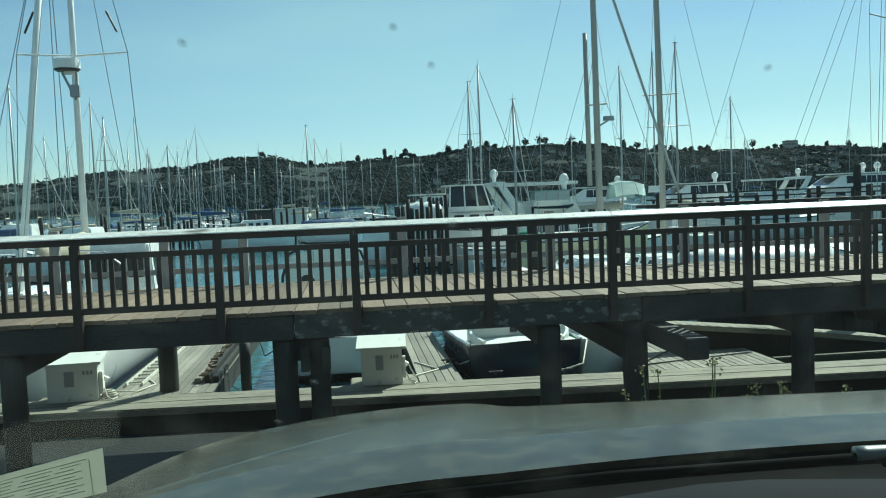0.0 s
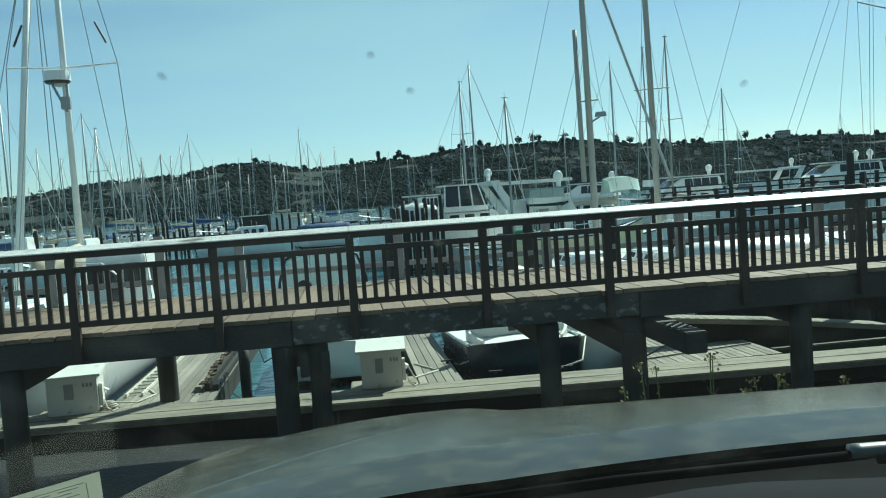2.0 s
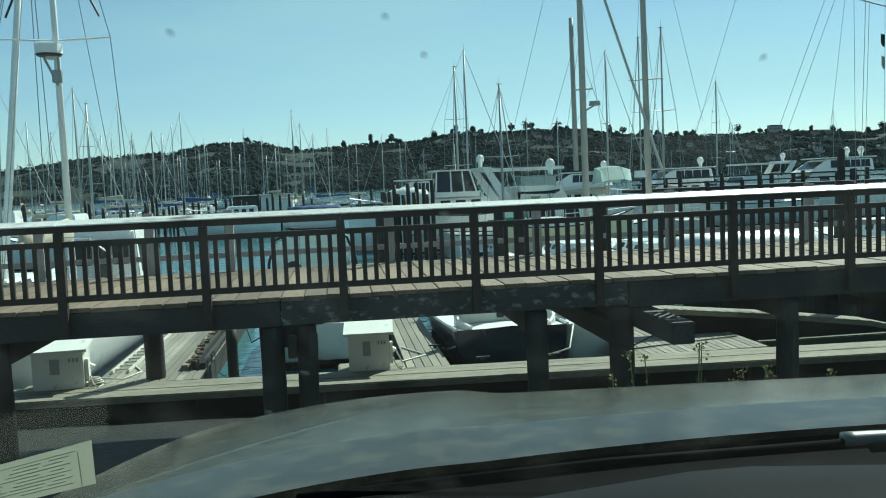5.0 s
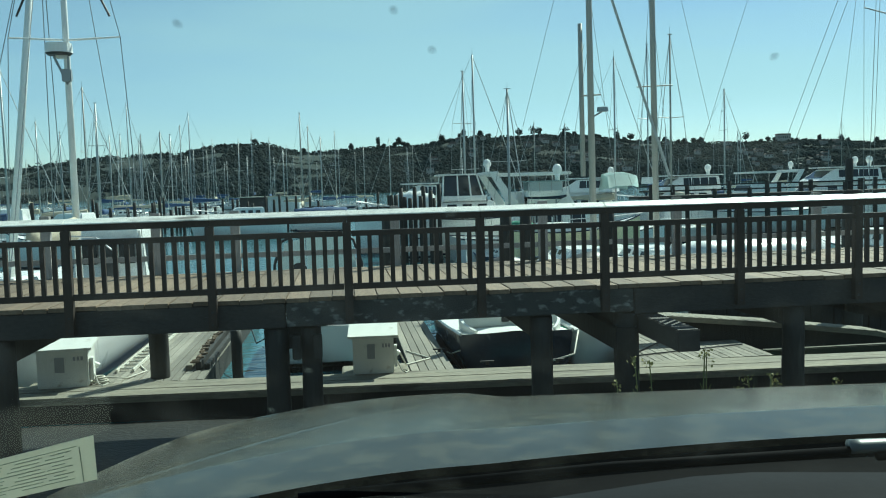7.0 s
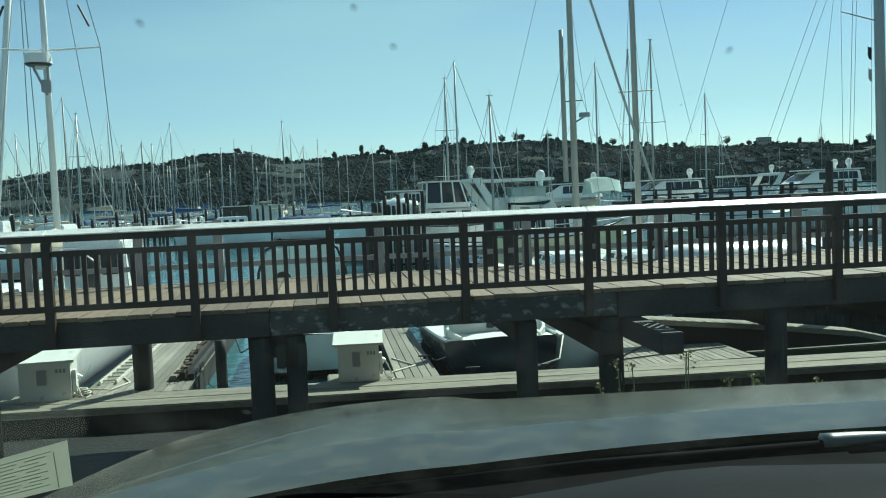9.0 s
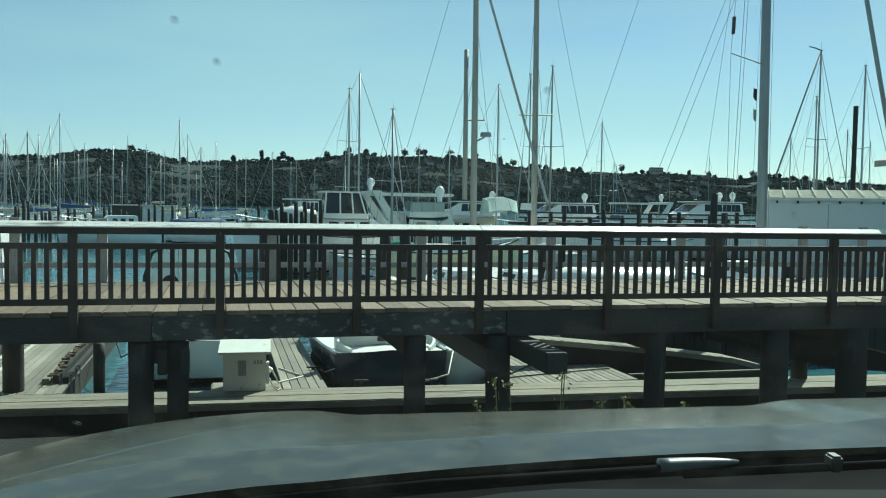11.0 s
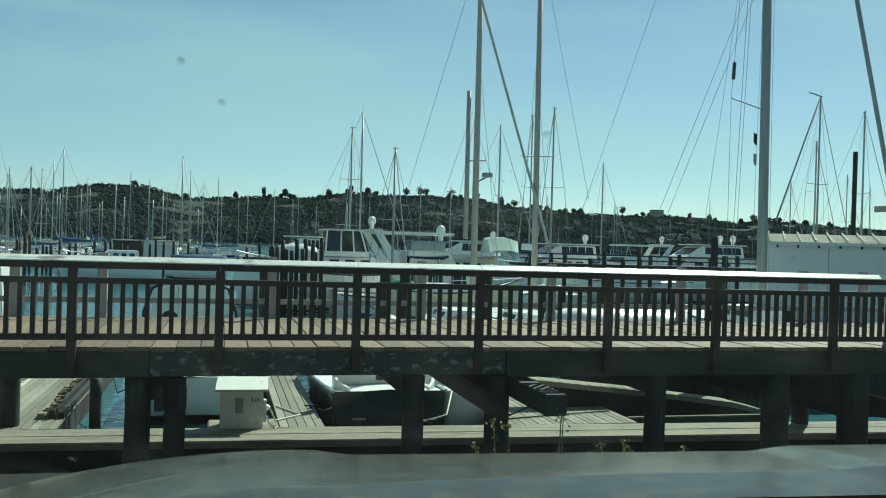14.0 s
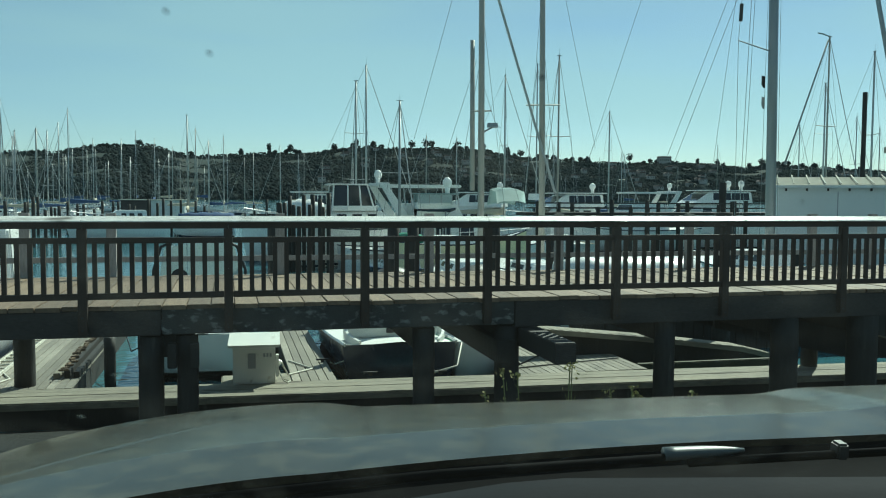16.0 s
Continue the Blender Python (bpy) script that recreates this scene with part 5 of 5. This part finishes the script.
for k in range(34):
    bm = B()
    y = 16.75 + k * 0.2 + g.uniform(-0.08, 0.08)
    box(bm, -0.07 - 0.05 * g.random(), 0.06, -0.02, 0.025, 0, 0.03 + 0.03 * g.random(), 0.008, pose(-2.86 + g.uniform(-0.06, 0.06), y, DOCK + 0.164, 0, 0, g.uniform(20, 80)))
    tagged(link_mesh("wood_block", bm, "plank"), "short brown wood block on the timbers", "wood block", "wood blocks on the dock")
for pts, nm in (([(2.0, 17.2, DOCK + 0.03), (2.1, 17.4, DOCK - 0.05), (2.3, 17.0, -1.8), (2.55, 16.9, -1.45)], "white mooring line from the launch to a cleat"),
                ([(0.95, 15.9, -1.55), (1.1, 16.2, DOCK + 0.02), (1.6, 16.7, DOCK + 0.02), (1.2, 17.6, DOCK + 0.02)], "shore power cable across the dock boards"),
                ([(4.6, 16.8, -1.5), (4.3, 16.0, -1.8), (3.6, 15.6, DOCK + 0.03)], "white mooring line lying over the dock edge")):
    bm = B()
    pipe(bm, pts, 0.016, 6)
    tagged(link_mesh("mooring_line", bm, "rope", True), nm, "rope")
for x, y in ((1.86, 17.4), (5.5, 16.2), (2.6, 15.9), (3.9, 15.75)):
    bm = B()
    box(bm, x - 0.03, x + 0.03, y - 0.03, y + 0.03, DOCK, DOCK + 0.05)
    tube(bm, (x - 0.13, y, DOCK + 0.06), (x + 0.13, y, DOCK + 0.06), 0.018)
    tagged(link_mesh("dock_cleat", bm, "dark"), "dark iron cleat bolted to the dock", "cleat", "dock cleats")

bm = B()
pipe(bm, [(-4.42 + (0.16 - 0.003 * k) * math.cos(k * 0.7), 16.05 + (0.13 - 0.002 * k) * math.sin(k * 0.7), DOCK + 0.02 + 0.0035 * k) for k in range(34)] + [(-4.0, 16.3, DOCK + 0.02), (-3.8, 16.9, DOCK + 0.02), (-4.1, 17.6, DOCK + 0.02)], 0.016, 6)
tagged(link_mesh("hose", bm, "rope", True), "coiled white hose on the dock beside the box", "hose")
for pts, nm in (([(-2.5, 21.5, -1.2), (-1.9, 18.6, -1.75), (-1.1, 18.7, -1.35)], "thin dark mooring line from the dock to a boat"),
                ([(0.4, 18.6, -1.4), (0.7, 17.4, -1.7), (0.95, 16.6, DOCK + 0.02)], "thin dark mooring line over the dock edge"),
                # The next two dark lines model thin shadow bands on the wide dock.
                ([(5.6, 16.2, DOCK + 0.02), (6.6, 17.4, DOCK + 0.02), (7.9, 17.9, DOCK + 0.02)], "dark line across the wide dock in place of a cast shadow"),
                ([(5.5, 15.9, DOCK + 0.02), (6.8, 16.25, DOCK + 0.02), (7.9, 16.5, DOCK + 0.02)], "second dark line across the wide dock in place of a cast shadow")):
    bm = B()
    pipe(bm, pts, 0.014, 6)
    tagged(link_mesh("mooring_line", bm, "dark", True), nm, "rope")

# ---- weeds on the seawall ----
g = random.Random(21)
for x, h, y in ((1.59, 0.32, 4.85), (1.71, 0.45, 4.85), (1.8, 0.42, 4.87), (2.06, 0.47, 4.85), (2.1, 0.45, 4.88), (2.26, 0.24, 4.85), (2.4, 0.3, 4.85), (2.46, 0.31, 4.83), (2.52, 0.27, 4.85), (2.9, 0.26, 4.85)):
    w = thing("weed", "dry yellow-green weed growing on the seawall", "weed", pose(x * 0.735, y * 0.735, 0.05), "weeds on the seawall")
    h = 1.37 - (1.46 - h) * 0.735
    bm = B()
    tip = (g.uniform(-0.05, 0.05), 0, h)
    pipe(bm, [(0, 0, 0), (tip[0] * 0.3, 0.01, h * 0.5), tip], 0.003, 4)
    for k in range(4):
        z = h * (0.45 + 0.13 * k)
        tube(bm, (tip[0] * 0.5, 0, z), (tip[0] * 0.5 + g.uniform(-0.03, 0.03), g.uniform(-0.02, 0.02), z + 0.04), 0.002, 0.001, 4)
    part("stem", bm, "weed_stem", w)
    bm = B()
    for k in range(20):
        c = Vector((tip[0] + g.gauss(0, 0.014), g.gauss(0, 0.012), h - abs(g.gauss(0, 0.022))))
        if k > 14:
            c.x, c.z = tip[0] * 0.5 + g.gauss(0, 0.02), h * g.uniform(0.5, 0.9)
        n1, n2 = Vector((g.gauss(0, 1), g.gauss(0, 1), g.gauss(0, 1))).normalized() * 0.008, Vector((g.gauss(0, 1), g.gauss(0, 1), g.gauss(0, 1))).normalized() * 0.007
        bm.faces.new([bm.verts.new(c + q) for q in (n1, n2, -n1, -n2)])
    part("flower_head", bm, "weed", w)

# ---- far trees and houses ----


def hill_tree(x, h, spread, seed):
    g = random.Random(seed)
    y = 1492
    z = hill(x, y) - 1
    t = thing("tree", "dark tree standing out on the far ridge", "tree", pose(x, y, z), "trees on the ridge")
    bm = B()
    tube(bm, (0, 0, 0), (0, 0, h * 0.7), 0.8, 0.35, 7)
    for k in range(4):
        a = g.uniform(0, 6.28)
        tube(bm, (0, 0, h * (0.35 + 0.1 * k)), (spread * 0.5 * math.cos(a), spread * 0.3 * math.sin(a), h * (0.6 + 0.1 * k)), 0.3, 0.12, 5)
    part("trunk", bm, "trunk", t)
    v2, f2 = [], []
    for k in range(130):
        d = Vector((g.gauss(0, 1), g.gauss(0, 1), g.gauss(0, 1))).normalized() * g.uniform(0.35, 1.0)
        if noise.noise(d * 1.9 + Vector((seed * 3.7, 0, 0))) < -0.18:
            continue
        q = 1.0 + 0.35 * noise.noise(d * 1.3 + Vector((0, seed * 5.1, 0)))
        clump(v2, f2, (d.x * spread * 0.42 * q, d.y * spread * 0.42 * q, h * (0.62 + 0.34 * d.z * q)), g.uniform(0.7, 1.6), g)
    me = bpy.data.meshes.new("crown")
    me.from_pydata(v2, [], f2)
    me.polygons.foreach_set("use_smooth", [True] * len(me.polygons))
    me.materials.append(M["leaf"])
    c = new("crown", me)
    c.parent = t
    return t


for i, (x, h, w) in enumerate(((66, 20, 10), (101, 19, 11), (175, 14, 12), (213, 16, 11), (242, 15, 12), (310, 17, 14), (335, 19, 16), (345, 16, 12), (392, 18, 15), (440, 16, 12), (485, 17, 14), (510, 15, 12), (560, 12, 10),
                               (640, 12, 10), (723, 21, 11), (790, 12, 12), (905, 14, 13), (1000, 16, 12), (1025, 14, 11), (1120, 12, 11), (20, 12, 9), (-140, 10, 12), (-60, 9, 10))):
    hill_tree(x, h * 1.15, w * (0.95 + 0.4 * (i * 37 % 10) / 10), i)
g = random.Random(61)
for i in range(46):
    hill_tree(g.uniform(-20, 1250), g.uniform(8, 15), g.uniform(8, 14), 100 + i)
g = random.Random(17)


def house(x, y, w, h, rz):
    z = hill(x, y) + 2.0
    t = thing("house", "small pale hillside house among trees", "house", pose(x, y, z, 0, 0, rz), "hillside houses")
    bm = B()
    box(bm, -w / 2, w / 2, -4, 4, -7, h)
    part("wall", bm, "house", t)
    bm = B()
    prism(bm, [(-w / 2 - 0.6, h + 0.02), (w / 2 + 0.6, h + 0.02), (w / 2 - 1.5, h + 2.2), (-w / 2 + 1.5, h + 2.2)], -4.7, 4.7)
    part("roof", bm, "roof", t)
    for k in range(max(2, int(w / 4))):
        bm = B()
        xx = -w / 2 + w * (k + 0.5) / max(2, int(w / 4))
        box(bm, xx - 0.7, xx + 0.7, -4.08, -4.0, h * 0.45, h * 0.75)
        part("window", bm, "window", t)


for i in range(80):
    y = g.uniform(1200, 1480)
    x = y * g.uniform(0.1, 1.0)
    house(x, y, g.uniform(7, 14), g.uniform(3, 5), g.uniform(-15, 15))
house(790, 1486, 26, 11, 5)

# ---- car ----
car = thing("car", "dark grey car with a dusty bonnet, parked facing the boardwalk", "car", pose(0, 0, 0, 0, 0, -12))
C = 0.33


def ease(t):
    t = min(max(t, 0), 1)
    return t * t * (3 - 2 * t)


def crease(u):
    """Where the bonnet's sloping front meets its flatter rear panel."""
    return 1.66 - 0.2 * max(0, 0.75 - u) ** 2 + 0.05 * max(0, u - 0.75)


def bonnet(u, v):
    """The height of the bonnet: a crowned sheet, raised along both sides, that rolls over at the nose."""
    d = 2.1 - v
    z = 0.909 + 0.03 * u
    lift = 0.013 * (ease((-0.05 - u) / 0.13) + ease((u - 0.9) / 0.13))
    z += lift * (0.25 + 0.75 * ease((v - 1.3) / 0.7))
    z -= 0.18 * max(0, -0.2 - u) ** 2
    dc = 2.1 - crease(u)
    if d > dc:
        z += 0.17 * dc - 0.045 * dc * dc + 0.035 * (d - dc)
    elif d > 0:
        z += 0.17 * d - 0.045 * d * d
    else:
        z += 0.17 * d - 1.6 * d * d
    off = (v - 1.296 - 1.24 * (u + 0.684)) / 1.6
    z += 0.0012 * math.exp(-(off / 0.007) ** 2) * (1 - ease((u + 0.5) / 0.3))
    return z


def bonnet_back(u):
    return 1.47 - 0.24 * max(0, 0.75 - u) ** 2 + 0.06 * max(0, u - 0.75)


bm = B()
ROWS = [(k / 14 * 0.97, 0) for k in range(15)] + [(0.99, 0), (1, 0)] + [(k / 90, 1) for k in range(1, 91)]
grid = []
for t, front in ROWS:
    row = []
    for u in np.linspace(C - 1.15, C + 1.15, 200):
        v = (1 - t) * crease(u) + t * 2.6 if front else (1 - t) * bonnet_back(u) + t * crease(u)
        row.append(bm.verts.new((u, v, bonnet(u, v))))
    grid.append(row)
skin(bm, grid)
part("bonnet", bm, "car", car, "dusty dark metallic bonnet", True)
bm = B()
grid = [[bm.verts.new((u, bonnet_back(u) + o, bonnet(u, bonnet_back(u)) + z)) for u in np.linspace(C - 0.95, C + 0.95, 40)] for o, z in ((0.0, -0.012), (-0.02, -0.03), (-0.14, -0.035), (-0.24, -0.03), (-0.4, -0.06))]
skin(bm, grid)
part("cowl", bm, "trim", car, "black plastic cowl", True)
bm = B()
grid = [[bm.verts.new((u, v, z)) for u in np.linspace(C - 1.02, C + 1.02, 16)] for v, z in ((1.13, 0.99), (1.06, 1.05), (0.5, 1.53), (0.42, 1.585))]
skin(bm, grid)
ob = part("windscreen", bm, "glass", car, "dusty windscreen", True)
ob.visible_shadow = False
screen = ob
for u, v, z, r, mat in ((-0.2062, 0.5131, 1.5188, 0.0034, "smudge"), (-0.0772, 0.5113, 1.5203, 0.003, "smudge"), (-0.0581, 0.5344, 1.5005, 0.003, "smudge"),
                        (0.1442, 0.547, 1.4897, 0.003, "smudge"), (-0.0598, 0.6525, 1.3995, 0.0055, "haze_spot"), (-0.2785, 0.8999, 1.1872, 0.006, "haze_spot"), (-0.22, 0.835, 1.243, 0.006, "haze_spot")):
    bm = B()
    for k in range(5):
        bmesh.ops.create_circle(bm, cap_ends=True, segments=16, radius=r * (1 - 0.19 * k), matrix=pose(u, v, z + 0.0012 + 0.0002 * k, -40.6) @ Matrix.Diagonal((1, 1.2, 1, 1)))
    part("dirt_spot", bm, mat, screen, "soft grey dirt spot")
g = random.Random(33)
bm = B()
for k in range(150):
    u, t = g.uniform(-0.55, 0.85), g.random() ** 0.8
    v, z = 0.55 + 0.5 * t, 1.487 - 0.4286 * t
    ra = g.uniform(0.0003, 0.0011)
    bmesh.ops.create_circle(bm, cap_ends=True, segments=7, radius=ra, matrix=pose(u, v, z + 0.001, 49.4 - 90) @ Matrix.Diagonal((1, g.uniform(0.6, 1.8), 1, 1)))
part("dust_specks", bm, "speck", screen, "pale dust specks")
bm = B()
rings = [[bm.verts.new((u, v - 0.16 * max(0, 0.2 - u), z - 0.1 * max(0, 0.2 - u))) for u in np.linspace(C - 0.94, C + 0.94, 30)] for v, z in ((0.97, 0.9), (0.965, 1.097), (0.95, 1.105), (0.9, 1.102), (0.6, 1.06), (0.45, 1.03), (0.44, 0.8))]
skin(bm, rings)
part("dashboard", bm, "dash", car, "slate grey dashboard top", True)


def wiper():
    bm = B()
    pts = [(-0.3, 1.07, 1.03), (0.1, 1.12, 1.055), (0.42, 1.14, 1.07)]
    pipe(bm, pts, 0.007, 8)
    arm = part("wiper_arm", bm, "trim", car, "black wiper arm", True)
    bm = B()
    rings = []
    for t in np.linspace(0, 1, 9):
        c = Vector((0.4 + 0.11 * t, 1.14 + 0.005 * t, 1.075 + 0.004 * t))
        rr = 0.009 * (1 - 0.75 * t ** 3)
        rings.append([bm.verts.new(c + Vector((0, rr * math.cos(a) * 1.6, rr * math.sin(a)))) for a in (k * math.tau / 8 for k in range(8))])
    skin(bm, rings, True)
    bm.faces.new(rings[0]), bm.faces.new(rings[-1])
    part("wiper_tip", bm, "tip_grey", arm, "grey wiper end cap", True)
    bm = B()
    pipe(bm, [(0.43, 1.13, 1.066), (0.75, 1.145, 1.078), (1.05, 1.13, 1.08)], 0.006, 6)
    part("wiper_blade", bm, "trim", car, smooth=True)
    for u in (0.64, 0.86):
        bm = B()
        box(bm, u - 0.008, u + 0.008, 1.13, 1.155, 1.068, 1.09, 0.003)
        part("wiper_clip", bm, "dark", car)


wiper()
# printed paper, modelled as a sheet in place of its reflection in the windscreen
paper = thing("paper_notice", "pale printed paper sheet standing in for a reflection in the windscreen", "paper", pose(0, 0, 0, 0, 0, -12))
P0, P1, P2 = Vector((-0.615, 0.927, 1.124)), Vector((-0.465, 0.875, 1.169)), Vector((-0.52, 0.983, 1.076))
ex = (P1 - P0).normalized()
ez = (P1 - P2).normalized()
nn = ex.cross(ez).normalized()


def sheet(bm, a0, a1, b0, b1, lift, thick=0.0004):
    vsx = [bm.verts.new(P1 - ex * a - ez * b + nn * (lift + k * thick)) for k in (0, 1) for a, b in ((a0, b0), (a1, b0), (a1, b1), (a0, b1))]
    bm.faces.new(vsx[:4]), bm.faces.new(vsx[4:])
    skin(bm, [vsx[:4], vsx[4:]], True)


bm = B()
sheet(bm, 0, 0.216, 0, 0.13, 0)
part("sheet", bm, "paper", paper)
up = 1 if nn.y < 0 else -1
for k in range(9):
    for a0, a1 in ((0.036 + 0.012 * (k % 2), 0.07 + 0.01 * (k % 3)), (0.083 + 0.006 * (k % 2), 0.13 + 0.008 * (k % 4)), (0.152 + 0.004 * (k % 3), 0.2)):
        bm = B()
        sheet(bm, a0, a1, 0.024 + k * 0.0105, 0.0256 + k * 0.0105, up * 0.0008)
        part("print_bar", bm, "ink", paper)
for a0, a1, b0, b1 in ((0.022, 0.0232, 0.02, 0.125), (0.026, 0.2, 0.0155, 0.0167)):
    bm = B()
    sheet(bm, a0, a1, b0, b1, up * 0.0008)
    part("border_line", bm, "ink", paper)
bm = B()
box(bm, C - 0.74, C + 0.74, -1.5, 0.42, 1.585, 1.63, 0.02)
part("roof", bm, "car", car)
for side in (-1, 1):
    bm = B()
    x = C + side * 1.0
    box(bm, x - 0.05, x + 0.05, -1.9, 1.2, 0.35, 0.98, 0.03)
    part("door", bm, "car", car)
    bm = B()
    tube(bm, (C + side * 1.04, 0.85, 0.98), (C + side * 0.76, 0.42, 1.6), 0.03, 0.03, 8)
    part("pillar", bm, "trim", car)
    bm = B()
    tube(bm, (C + side * 0.8, -1.9, 0.98), (C + side * 0.72, -1.4, 1.6), 0.05, 0.05, 8)
    part("rear_pillar", bm, "trim", car)
    for v in (1.75, -1.35):
        bm = B()
        tube(bm, (C + side * 0.6, v, 0.33), (C + side * 0.8, v, 0.33), 0.33, 0.33, 24)
        wh = part("wheel", bm, "trim", car)
        bm = B()
        tube(bm, (C + side * 0.79, v, 0.33), (C + side * 0.815, v, 0.33), 0.2, 0.18, 20)
        part("rim", bm, "steel", wh)
bm = B()
box(bm, C - 0.85, C + 0.85, -2.3, 2.3, 0.3, 0.62, 0.08)
part("body", bm, "car", car)
bm = B()
box(bm, C - 0.8, C + 0.8, -2.3, -1.4, 0.6, 1.0, 0.08)
part("boot", bm, "car", car)
bm = B()
box(bm, C - 0.7, C + 0.7, -0.75, -0.3, 0.62, 1.2, 0.06)
part("seat", bm, "dash", car)
